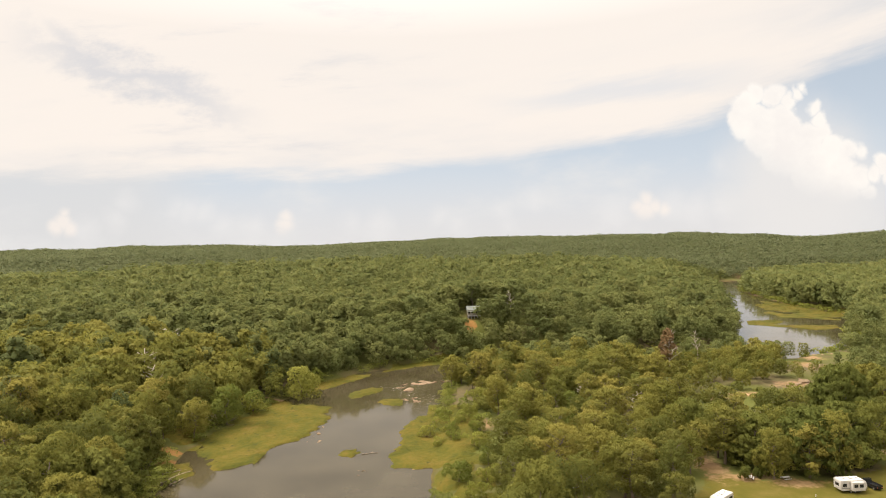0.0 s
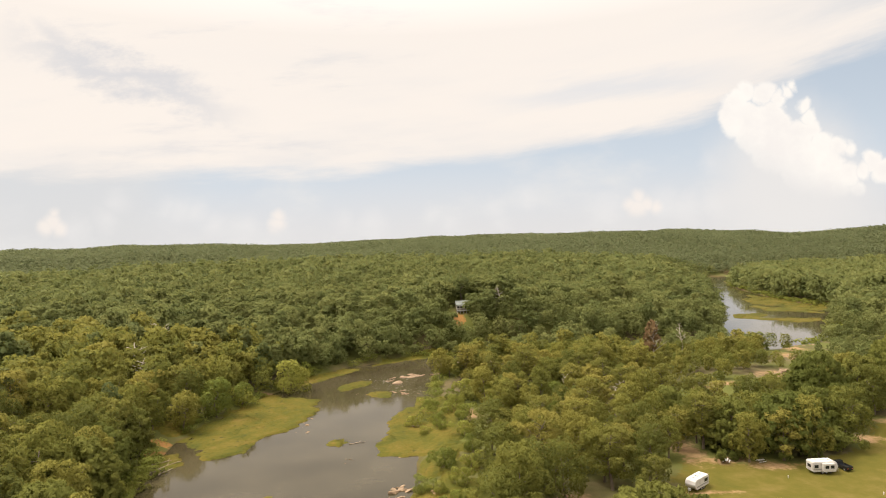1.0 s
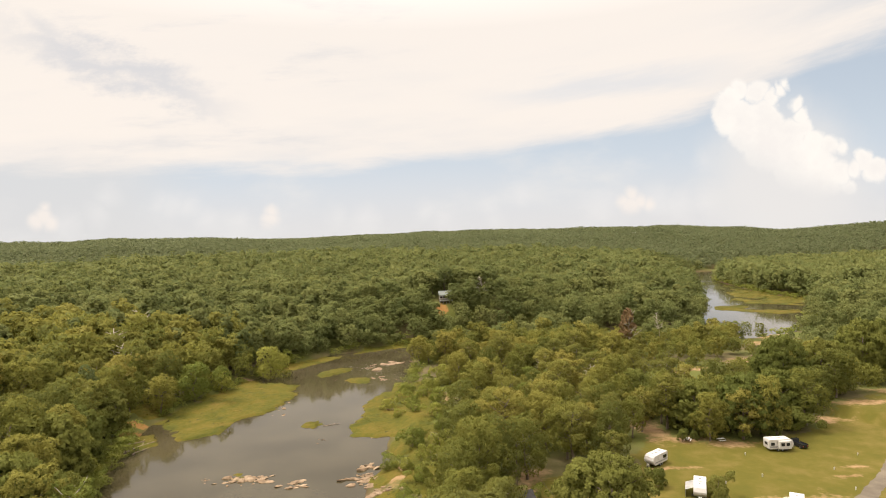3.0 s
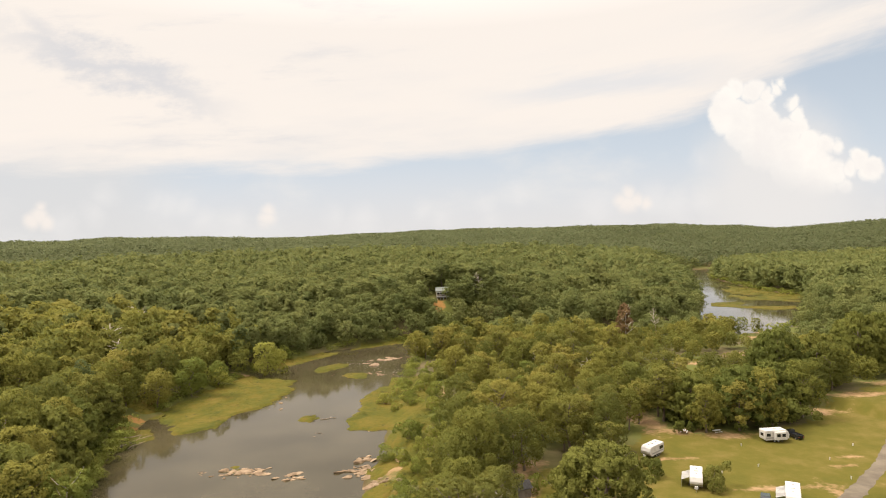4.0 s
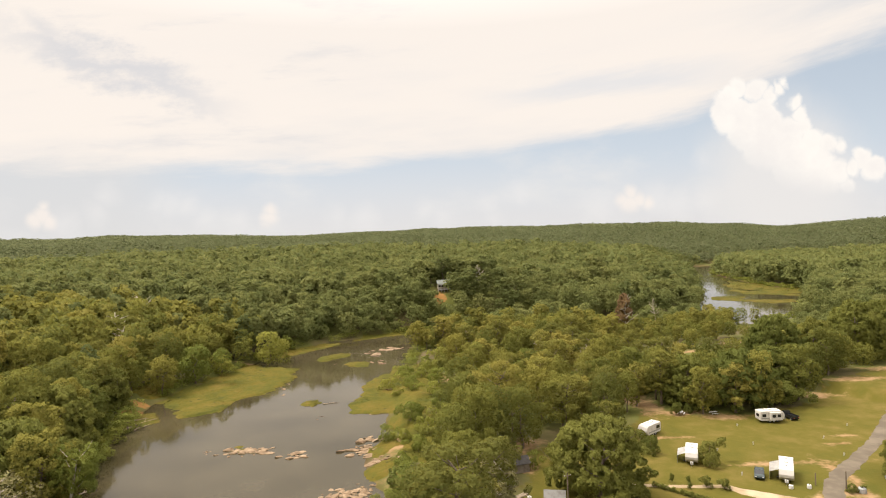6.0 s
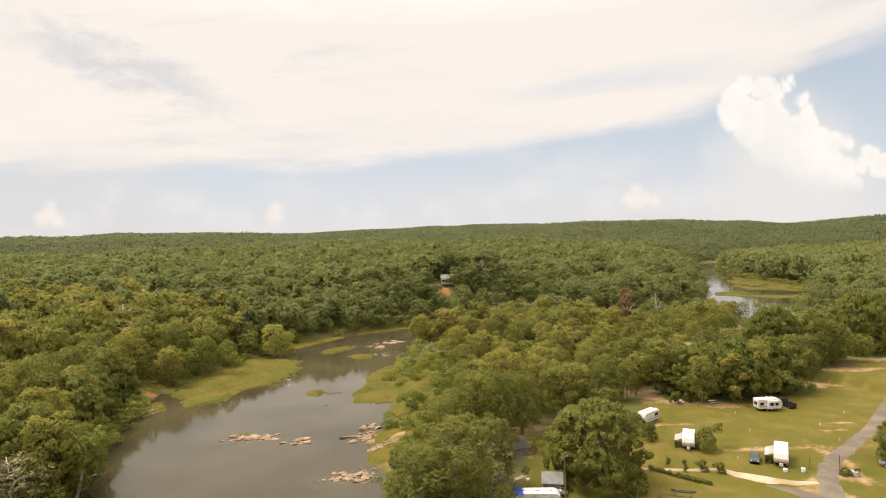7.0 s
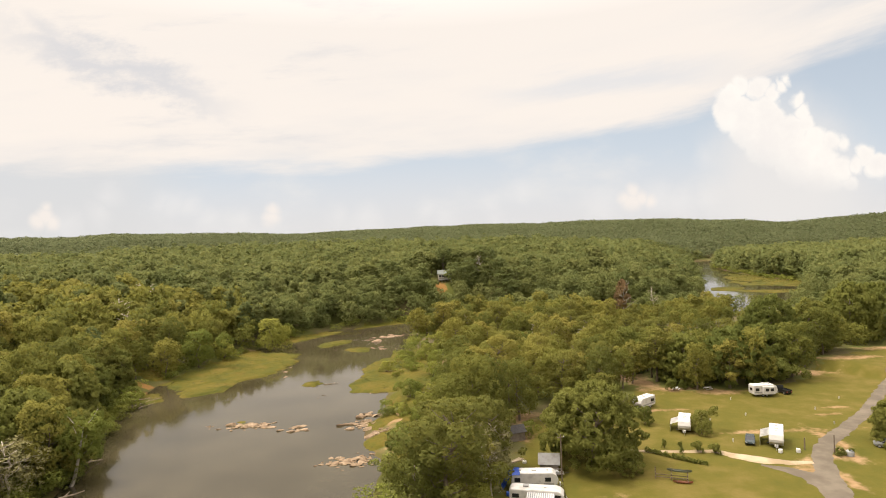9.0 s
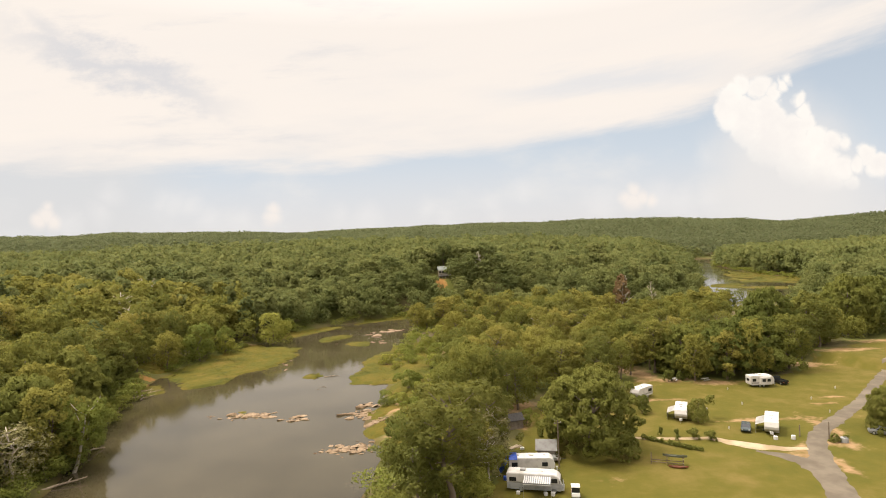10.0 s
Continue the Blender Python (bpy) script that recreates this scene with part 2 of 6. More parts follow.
def leaf_material(name, dull, mid, bright, through=0.48, flicker=0.12, joined=False, drift=0.85):
    """Foliage. Tones differ from tree to tree, in drifts over the land, and from clump to clump."""
    s = Shade(name)
    where = s.place()
    big, small = s.noise(where, 0.05, 3), s.noise(where, 0.55, 3)
    own = s.attr("tree_tone") if joined else s.each()
    tone = s.math("ADD", s.math("MULTIPLY_ADD", own, drift, 0.5 - 0.5 * drift), s.math("MULTIPLY_ADD", big, 0.55, -0.275))
    tone = s.math("ADD", tone, s.math("ADD", s.math("MULTIPLY_ADD", s.island(), flicker, -0.5 * flicker), s.math("MULTIPLY_ADD", small, 0.46, -0.23)))
    c = s.ramp(tone, (0.15, dull), (0.5, mid), (0.85, bright))
    p = s.surface(c, 0.7, Specular_IOR_Level=0.08)
    tr = s.node("ShaderNodeBsdfTranslucent", Color=s.mix(0.5, c, bright))
    m = s.node("ShaderNodeMixShader", Fac=through)
    s.t.links.new(p.outputs[0], m.inputs[1])
    s.t.links.new(tr.outputs[0], m.inputs[2])
    s.t.links.new(m.outputs[0], s.out.inputs[0])
    return s.mat


# the last far-wood tones have distance haze mixed into leaf colour, pine slightly
TONES = {"oak": ((0.116, 0.126, 0.030), (0.175, 0.179, 0.038), (0.255, 0.232, 0.050)),
         "ash": ((0.140, 0.144, 0.034), (0.209, 0.200, 0.044), (0.282, 0.244, 0.055)),
         "willow": ((0.144, 0.171, 0.035), (0.209, 0.229, 0.047), (0.290, 0.282, 0.058)),
         "pine": ((0.103, 0.125, 0.042), (0.147, 0.162, 0.051), (0.198, 0.199, 0.063)),
         "upland": ((0.124, 0.148, 0.049), (0.172, 0.188, 0.061), (0.227, 0.228, 0.073)),
         "dense_oak": ((0.136, 0.155, 0.036), (0.176, 0.185, 0.042), (0.220, 0.216, 0.050)),
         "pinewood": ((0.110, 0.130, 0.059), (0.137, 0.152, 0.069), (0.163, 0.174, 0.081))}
LEAF = {k: leaf_material(k + "_leaf", *v, flicker=0.10 if k == "dense_oak" else 0.14) for k, v in TONES.items()}
# joined woods vary less in tone, imitating contrast lost to haze
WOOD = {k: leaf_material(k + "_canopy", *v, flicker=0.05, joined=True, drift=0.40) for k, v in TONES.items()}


def sedge_material():
    """Water plants that shade from fresh green to ochre in drifts, with scattered darker patches."""
    s = Shade("sedge")
    w = s.place()
    drift = s.math("ADD", s.math("MULTIPLY", s.noise(w, 0.10, 4), 0.65), s.math("ADD", s.math("MULTIPLY", s.noise(w, 0.8, 4), 0.30), s.math("MULTIPLY", s.island(), 0.10)))
    c = s.ramp(drift, (0.36, (0.052, 0.058, 0.009)), (0.50, (0.082, 0.076, 0.010)), (0.60, (0.108, 0.086, 0.013)), (0.72, (0.140, 0.098, 0.024)))
    c = s.mix(s.step(s.noise(w, 0.45, 5), 0.60, 0.72), c, (0.042, 0.042, 0.010))
    s.surface(c, 0.85, 0, s.bump(s.noise(w, 1.6, 5), 0.7, 0.3), Specular_IOR_Level=0.1)
    return s.mat


SEDGE = sedge_material()
DRY_LEAF = leaf_material("dry_leaf", (0.135, 0.085, 0.036), (0.19, 0.12, 0.055), (0.26, 0.175, 0.085), 0.25)
THIN_LEAF = leaf_material("thin_leaf", (0.175, 0.160, 0.066), (0.245, 0.222, 0.092), (0.33, 0.29, 0.125), 0.4)
BARK = worn("bark", (0.16, 0.12, 0.085), (0.07, 0.05, 0.035), 0.9, 0, 1.2, 14, 0.05)
BARE_WOOD = worn("bleached_wood", (0.50, 0.43, 0.34), (0.30, 0.25, 0.19), 0.85, 0, 1.0, 16, 0.03)


def ground_material():
    s = Shade("ground")
    w = s.place()
    n1, n2, n3 = s.noise(w, 0.035, 5), s.noise(w, 0.22, 5), s.noise(w, 2.2, 4)
    litter = s.ramp(n2, (0.3, (0.075, 0.066, 0.028)), (0.7, (0.13, 0.10, 0.05)))
    under = s.mix(s.step(n1, 0.36, 0.56), litter, (0.095, 0.100, 0.024))
    turf = s.ramp(s.math("ADD", s.math("MULTIPLY", n2, 0.55), s.math("MULTIPLY", n1, 0.45)),
                  (0.34, (0.078, 0.074, 0.012)), (0.50, (0.106, 0.089, 0.016)), (0.68, (0.168, 0.120, 0.036)))
    turf = s.mix(s.math("MULTIPLY", n3, 0.35), turf, (0.082, 0.078, 0.013))
    sand = s.ramp(n2, (0.3, (0.24, 0.135, 0.066)), (0.7, (0.37, 0.24, 0.135)))
    clay = s.ramp(n3, (0.3, (0.22, 0.112, 0.034)), (0.7, (0.31, 0.168, 0.056)))
    bed = s.ramp(n2, (0.3, (0.05, 0.028, 0.014)), (0.7, (0.10, 0.055, 0.026)))
    rag = s.math("ADD", s.math("MULTIPLY_ADD", n2, 1.3, -0.65), s.math("MULTIPLY_ADD", s.noise(w, 0.9, 5), 0.9, -0.45))

    def cover(name, lo=0.40, hi=0.60):
        return s.step(s.math("ADD", s.attr(name), rag), lo, hi)

    c = s.mix(cover("turf"), under, turf)
    c = s.mix(s.math("MULTIPLY", cover("sand", 0.42, 1.0), 0.82), c, sand)
    c = s.mix(cover("clay"), c, clay)
    c = s.mix(s.attr("bed"), c, bed)
    s.surface(c, 0.95, 0, s.bump(s.math("ADD", n2, s.math("MULTIPLY", n3, 0.5)), 0.5, 0.25), Specular_IOR_Level=0.1)
    return s.mat


def water_material():
    s = Shade("river_water")
    w = s.place()
    swirl = s.noise(w, 0.05, 4)
    ripple = s.math("ADD", s.noise(w, 0.9, 3), s.math("MULTIPLY", s.noise(w, 3.5, 3), 0.4))
    c = s.ramp(swirl, (0.35, (0.042, 0.034, 0.017)), (0.65, (0.066, 0.054, 0.030)))
    foam = s.math("MULTIPLY", s.attr("rapid"), s.step(s.noise(w, 0.55, 6, 0.7, (1.0, 2.4, 1.0)), 0.57, 0.67))
    c = s.mix(foam, c, (0.62, 0.58, 0.52))
    rough = s.math("ADD", s.math("MULTIPLY_ADD", s.step(s.noise(w, 0.03, 4), 0.40, 0.65), 0.07, 0.03), s.math("MULTIPLY", foam, 0.5))
    s.surface(c, rough, 0, s.bump(ripple, 0.06, 0.10), IOR=1.33)
    return s.mat


def road_material(name, dark, light, stones):
    s = Shade(name)
    w = s.place()
    n1, n2 = s.noise(w, 0.25, 5), s.noise(w, stones, 4)
    c = s.mix(s.step(n1, 0.35, 0.68), dark, light)
    c = s.mix(s.math("MULTIPLY", n2, 0.4), c, dark)
    s.surface(c, 0.95, 0, s.bump(n2, 0.4, 0.03))
    return s.mat


def rock_material():
    s = Shade("river_rock")
    w = s.place()
    n1, n2 = s.noise(w, 0.7, 5), s.noise(w, 4.0, 5)
    c = s.ramp(s.math("ADD", s.math("MULTIPLY", n1, 0.6), s.math("ADD", s.math("MULTIPLY", s.each(), 0.25), s.math("MULTIPLY", s.island(), 0.15))),
               (0.30, (0.105, 0.066, 0.036)), (0.52, (0.215, 0.142, 0.080)), (0.80, (0.36, 0.26, 0.165)))
    c = s.mix(s.step(n2, 0.5, 0.75), c, (0.15, 0.115, 0.07))
    s.surface(c, 0.9, 0, s.bump(n2, 0.5, 0.08))
    return s.mat


GROUND, WATER, ROCK = ground_material(), water_material(), rock_material()
ROAD = road_material("worn_asphalt_road", (0.105, 0.082, 0.055), (0.170, 0.136, 0.096), 8.0)
DRIVE = road_material("sandy_gravel", (0.27, 0.195, 0.110), (0.46, 0.36, 0.235), 6.0)


def plain(name, colour, rough=0.5, metal=0.0, **more):
    s = Shade(name)
    s.surface(s.mix(s.math("MULTIPLY", s.noise(s.local(), 6.0, 4), 0.3), colour, tuple(0.7 * v for v in colour)), rough, metal, **more)
    return s.mat


WHITE_PANEL = worn("white_gelcoat", (0.58, 0.55, 0.51), (0.38, 0.35, 0.31), 0.35, 0, 0.8, 30)
ROOF_WHITE = worn("chalky_roof_membrane", (0.66, 0.63, 0.585), (0.47, 0.435, 0.385), 0.7, 0, 0.6, 12)
GREY_PANEL = worn("grey_panel", (0.34, 0.34, 0.33), (0.22, 0.22, 0.21), 0.45, 0, 1.0, 30)
TRIM_GREY = plain("grey_trim", (0.28, 0.27, 0.25), 0.5)
BLACK_TRIM = plain("black_trim", (0.03, 0.03, 0.03), 0.5)
RUBBER = plain("tyre_rubber", (0.025, 0.025, 0.025), 0.85)
ALLOY = plain("dull_alloy", (0.55, 0.55, 0.55), 0.4, 0.9)
DARK_GLASS = plain("tinted_glass", (0.02, 0.022, 0.025), 0.06)
BLUE_TARP = worn("blue_tarpaulin", (0.03, 0.10, 0.50), (0.02, 0.06, 0.32), 0.45, 0, 1.5, 20)
AWNING = worn("awning_cloth", (0.58, 0.56, 0.53), (0.44, 0.42, 0.39), 0.8, 0, 1.0, 40)
AWNING_GREY = worn("grey_awning_stripe", (0.22, 0.22, 0.22), (0.15, 0.15, 0.15), 0.8, 0, 1.0, 40)
CAR_GREEN = plain("dark_green_car_paint", (0.035, 0.050, 0.050), 0.25)
CAR_BLACK = plain("black_car_paint", (0.015, 0.015, 0.017), 0.2)
# silver lowered in tone, with tree shade over the cars put into the paint
CAR_SILVER = plain("silver_car_paint", (0.26, 0.26, 0.26), 0.3, 0.5)
RED_PAINT = plain("faded_red_paint", (0.42, 0.07, 0.035), 0.4)
POST_WOOD = worn("weathered_post", (0.17, 0.125, 0.085), (0.09, 0.065, 0.045), 0.9, 0, 1.5, 30, 0.01)
CANOE_GREEN = plain("grey_green_hull", (0.15, 0.165, 0.11), 0.45)
CANOE_RED = plain("orange_red_hull", (0.30, 0.12, 0.06), 0.45)
# tin darkened throughout, the oak's shade over the shed put into its colour
TIN_ROOF = worn("grey_tin_roof", (0.204, 0.198, 0.186), (0.132, 0.114, 0.099), 0.65, 0.1, 1.0, 20)
GREEN_ROOF = worn("grey_green_metal_roof", (0.18, 0.195, 0.17), (0.13, 0.14, 0.125), 0.8, 0.0, 0.5, 10)
BOARD = worn("grey_board_siding", (0.24, 0.20, 0.16), (0.14, 0.11, 0.085), 0.85, 0, 1.0, 14, 0.01)
DARK_SHINGLE = worn("dark_shingle", (0.06, 0.055, 0.05), (0.035, 0.03, 0.028), 0.9, 0, 1.5, 20, 0.01)
CREAM_SIDING = worn("cream_siding", (0.55, 0.47, 0.36), (0.42, 0.35, 0.26), 0.7, 0, 0.8, 10)
WHITE_PAINT = plain("white_paint", (0.62, 0.60, 0.565), 0.5)
LOG_WOOD = worn("driftwood", (0.36, 0.28, 0.20), (0.20, 0.15, 0.10), 0.9, 0, 1.0, 12, 0.03)

# ---- the lie of the land ----
# river: x, y, half width, water level, along its course against the flow
RIVER = np.array([(-100, -700, 34, 0), (-90, -300, 32, 0), (-62, -80, 31, 0), (-48, 0, 30, 0), (-45, 60, 30, 0), (-45, 96, 30, 0), (-46, 110, 30, 0), (-52, 131, 31.5, 0), (-54, 152, 35.5, 0),
                  (-57, 170, 38, 0), (-60, 190, 40, 0), (-57, 210, 38, 0), (-54, 234, 35, 0), (-51, 256, 33, 0.15), (-44, 280, 28, 0.4), (-27, 297, 22, 0.7), (0, 307, 17, 1.0),
                  (40, 314, 14, 1.4), (80, 317, 14, 1.8), (112, 316, 14, 2.1), (146, 314, 18, 2.4), (176, 338, 27, 2.5), (204, 392, 32, 2.5), (246, 460, 38, 2.5),
                  (264, 540, 25, 2.5), (288, 622, 17, 2.5), (305, 696, 17, 2.6), (340, 785, 20, 2.7), (405, 885, 22, 2.8), (520, 960, 26, 3.0), (760, 1010, 26, 3.2), (1500, 1050, 26, 4)], float)


def smooth(v, lo, hi):
    t = np.clip((v - lo) / (hi - lo), 0, 1)
    return t * t * (3 - 2 * t)


def waves(x, y, size, seed=0.0):
    """Rolling value between about -1 and 1, with swells of about that size."""
    a, b = x / size, y / size
    return (np.sin(2.1 * a + 1.3 * np.sin(1.1 * b + seed) + seed) + np.sin(1.7 * b - 0.8 * a + 1.5 * np.sin(0.9 * a + 2 * seed) + 2.3 * seed)
            + 0.6 * np.sin(3.9 * a + 2.7 * b + seed * 5) + 0.5 * np.sin(-3.3 * a + 4.3 * b + seed * 3)) / 3.1


def river_at(x, y):
    """Distance outside the bank (negative in the water), the level there, and 1 on the outer (west and north) bank, 0 on the inner one."""
    x, y = np.asarray(x, float), np.asarray(y, float)
    best = np.full(x.shape, 1e9)
    level, side = np.zeros(x.shape), np.zeros(x.shape)
    for a, b in zip(RIVER[:-1], RIVER[1:]):
        d = b[:2] - a[:2]
        t = np.clip(((x - a[0]) * d[0] + (y - a[1]) * d[1]) / (d @ d), 0, 1)
        far = np.hypot(x - a[0] - t * d[0], y - a[1] - t * d[1]) - (a[2] + t * (b[2] - a[2]))
        near = far < best
        best = np.where(near, far, best)
        level = np.where(near, a[3] + t * (b[3] - a[3]), level)
        side = np.where(near, (d[0] * (y - a[1]) - d[1] * (x - a[0]) > 0) * 1.0, side)
    ragged = 1.8 * waves(x, y, 9.0, 0.7) + 0.8 * waves(x, y, 3.7, 2.2)
    return best + ragged * smooth(best, -14, -2), level, side


CREST_AZ = np.radians([-180, -60, -37, -30, -24, -10, 5, 20, 30, 37, 60, 180])
CREST_Z = np.array([60, 80, 93, 100, 89, 91, 92, 86, 58, 66, 72, 60.0])


KNOLL = 17.5


def height(x, y):
    x, y = np.asarray(x, float), np.asarray(y, float)
    out, level, side = river_at(x, y)
    r, az = np.hypot(x, y), np.arctan2(x, y)
    bank = level - 1.4 + 1.4 * smooth(out, -7, 0) + 2.2 * smooth(out, -0.5, 8)
    # the outer side climbs to a shelf; the inner side is a flat of river land
    knoll = KNOLL * np.exp(-(((x - 2) / 60) ** 2 + ((y - 362) / 42) ** 2))
    shelf = side * (9.0 * smooth(out, 8, 75) + 5.0 * smooth(out, 60, 260) * (0.8 + 0.5 * waves(x, y, 130, 1.9)) + knoll * smooth(out, 1, 20))
    inner = (1 - side) * (6.0 * smooth(out, 60, 300) * smooth(y, 240, 420))
    crest = np.interp(az, CREST_AZ, CREST_Z)
    hills = smooth(r, 420, 2050) * (crest - 22) + 8.0 * smooth(r, 500, 1100) * waves(x, y, 190, 3.3) + 7 * smooth(r, 1200, 2000) * waves(x, y, 320, 0.4)
    hills = hills * (0.25 + 0.75 * smooth(out, 20, 330)) * smooth(out, 0, 60) * (1 - 0.35 * smooth(r, 2300, 4200))
    rough = 0.03 * waves(x, y, 5.5, 1.1) * smooth(out, 0, 10)
    return bank + shelf + inner + hills + rough


def ground_z(x, y):
    return float(height(np.array([x]), np.array([y]))[0])


def inside(x, y, poly):
    x, y = np.asarray(x, float), np.asarray(y, float)
    hit = np.zeros(x.shape, bool)
    for (ax, ay), (bx, by) in zip(poly, poly[1:] + poly[:1]):
        hit ^= ((ay > y) != (by > y)) & (x < (bx - ax) * (y - ay) / (by - ay + 1e-12) + ax)
    return hit


FIELD = [(-4, 62), (2, 84), (9, 98), (13, 112), (13, 128), (20, 134), (30, 128), (38, 130), (46, 148), (53, 158), (66, 150), (80, 152), (95, 156), (108, 170), (142, 187), (190, 212), (235, 232),
         (250, 150), (220, 60), (120, 20), (40, 30)]
# bare ground, x, y, radius x, radius y
SAND = [(95.6, 226, 7, 4), (83, 222, 5, 3), (146, 272, 6, 9), (120, 238, 8, 5), (157, 289, 6, 8), (37, 209, 5, 3), (98, 298, 7, 4), (-5, 203, 5, 8), (-9, 191, 4, 3), (-23, 193, 3, 5),
        (54, 160, 4, 9), (62, 154, 9, 2.5), (52, 170, 6, 6), (72, 149, 8, 2), (104, 166, 8, 3), (122, 174, 12, 3), (143, 186, 12, 3), (16, 133, 5, 5), (14, 122, 3, 6), (25, 89, 4, 1.2),
        (66, 117, 14, 1.0), (68, 103, 3, 2), (62, 96, 3, 5), (-70, 250, 6, 2), (-88, 250, 7, 2.0), (-18, 122, 2, 3), (-15, 136, 4, 8), (-12, 118, 3, 4), (65.2, 92, 0.7, 5), (56, 90, 0.9, 4), (72, 103, 2, 4), (100, 130, 4, 2), (85, 127, 4, 1.6), (50, 135, 6, 0.8), (90, 132, 4, 1.0), (75, 112, 2, 8),
        (-40, 300, 5, 3), (8, 320, 8, 4), (150, 335, 6, 5), (136, 330, 8, 4)]
CLAY = [(-103, 186.5, 4.6, 2.4), (-4, 345, 2.7, 5), (-98, 178, 4, 3)]


def spots(x, y, group, spread=0.6):
    v = np.zeros(np.shape(x))
    for sx, sy, rx, ry in group:
        v = np.maximum(v, np.exp(-spread * (((x - sx) / rx) ** 2 + ((y - sy) / ry) ** 2)))
    return v


def axis(lo, hi, step, end_lo, end_hi):
    mid = np.arange(lo, hi + step, step)
    left, right, s = [], [], step
    v = lo
    while v > end_lo:
        s *= 1.13
        v -= s
        left.append(v)
    v, s = mid[-1], step
    while v < end_hi:
        s *= 1.13
        v += s
        right.append(v)
    return np.array(left[::-1] + list(mid) + right)


def mesh_object(name, verts, faces, materials=(), smooth_faces=False):
    me = bpy.data.meshes.new(name)
    me.from_pydata(np.asarray(verts).tolist() if isinstance(verts, np.ndarray) else verts, [], faces.tolist() if isinstance(faces, np.ndarray) else faces)
    for m in materials:
        me.materials.append(m)
    if smooth_faces:
        me.polygons.foreach_set("use_smooth", np.ones(len(me.polygons), bool))
    me.update()
    return me


def grid_faces(rows, cols):
    i = np.arange(rows * cols).reshape(rows, cols)
    return np.stack([i[:-1, :-1], i[:-1, 1:], i[1:, 1:], i[1:, :-1]], -1).reshape(-1, 4)


def build_ground():
    xs, ys = axis(-190, 240, 2.5, -4600, 4600), axis(50, 360, 2.5, -4600, 4600)
    gx, gy = np.meshgrid(xs, ys)
    x, y = gx.ravel(), gy.ravel()
    z = height(x, y)
    me = mesh_object("ground", np.stack([x, y, z], -1), grid_faces(len(ys), len(xs)), [GROUND], True)
    out, level, side = river_at(x, y)
    turf = sum(inside(x + 3.0 * math.cos(a), y + 3.0 * math.sin(a), FIELD) * 1.0 for a in np.arange(8) * 0.785) / 8
    for name, v in (("turf", turf), ("sand", spots(x, y, SAND)), ("clay", spots(x, y, CLAY)), ("bed", smooth(out, 1.0, -2.0))):
        me.attributes.new(name, "FLOAT", "POINT").data.foreach_set("value", v.astype(np.float32))
    tagged(new("ground", me), "rolling river land with turf, leaf litter and bare sandy patches", "ground", kind="structure")


def build_river():
    rows, verts, rapid = 0, [], []
    across = np.linspace(-1, 1, 9)
    pts = []
    for a, b in zip(RIVER[:-1], RIVER[1:]):
        n = max(1, int(np.hypot(*(b - a)[:2]) / 12))
        pts += [a + (b - a) * k / n for k in range(n)]
    pts.append(RIVER[-1])
    for k, p in enumerate(pts):
        d = pts[min(k + 1, len(pts) - 1)][:2] - pts[max(k - 1, 0)][:2]
        side = np.array([-d[1], d[0]]) / np.hypot(*d)
        for a in across:
            q = p[:2] + side * a * (p[2] + 6)
            verts.append((q[0], q[1], p[3]))
            rapid.append(max(math.exp(-((q[0] + 29) / 14) ** 2 - ((q[1] - 245) / 10) ** 2), 0.9 * math.exp(-((q[0] - 10) / 30) ** 2 - ((q[1] - 309) / 9) ** 2),
                             0.8 * math.exp(-((q[0] + 40) / 14) ** 2 - ((q[1] - 268) / 9) ** 2)))
    me = mesh_object("river", verts, grid_faces(len(pts), len(across)), [WATER], True)
    me.attributes.new("rapid", "FLOAT", "POINT").data.foreach_set("value", np.array(rapid, np.float32))
    tagged(new("river", me), "slow brown river with pale sky reflections and low rapids", "river", kind="structure")


def ribbon(name, line, material, label, lift):
    """A track laid on the ground along x, y, half width."""
    pts = []
    for a, b in zip(line[:-1], line[1:]):
        a, b = np.array(a, float), np.array(b, float)
        n = max(1, int(np.hypot(*(b - a)[:2]) / 0.9))
        pts += [a + (b - a) * k / n for k in range(n)]
    pts.append(np.array(line[-1], float))
    cols = np.linspace(-1, 1, 7)
    verts = []
    for k, p in enumerate(pts):
        d = pts[min(k + 4, len(pts) - 1)][:2] - pts[max(k - 4, 0)][:2]
        side = np.array([-d[1], d[0]]) / np.hypot(*d)
        for c in cols:
            edge = 0.42 * min(1.0, p[2]) * waves(np.array(p[0]), np.array(p[1]), 1.2, 1.0 + (c > 0)) * (abs(c) > 0.9)
            q = p[:2] + side * (c * p[2] + float(edge))
            verts.append((q[0], q[1], ground_z(q[0], q[1]) + lift * (1 - 0.9 * abs(c) ** 6)))
    me = mesh_object(name, verts, grid_faces(len(pts), len(cols)), [material], True)
    tagged(new(name, me), label, "road", kind="structure")


build_ground()
build_river()
ribbon("road", [(168, 205, 1.3), (135, 170, 1.3), (110.3, 145.3, 1.35), (94, 128.4, 1.4), (81.4, 117.2, 1.5), (73.9, 110.9, 1.65), (69, 105.5, 1.6), (65.8, 100.5, 1.7), (62.8, 94.5, 1.9), (60.4, 89.0, 2.1), (57, 80.5, 2.2), (50, 64, 2.3), (36, 30, 2.3)],
       ROAD, "worn grey-brown asphalt road through the field", 0.10)
ribbon("apron", [(54.6, 100.2, 0.3), (57.2, 98.2, 1.1), (60.0, 95.0, 1.9), (60.0, 90.0, 2.0), (58.0, 84.5, 1.2)], ROAD, "worn dusty apron where the drive meets the road", 0.08)
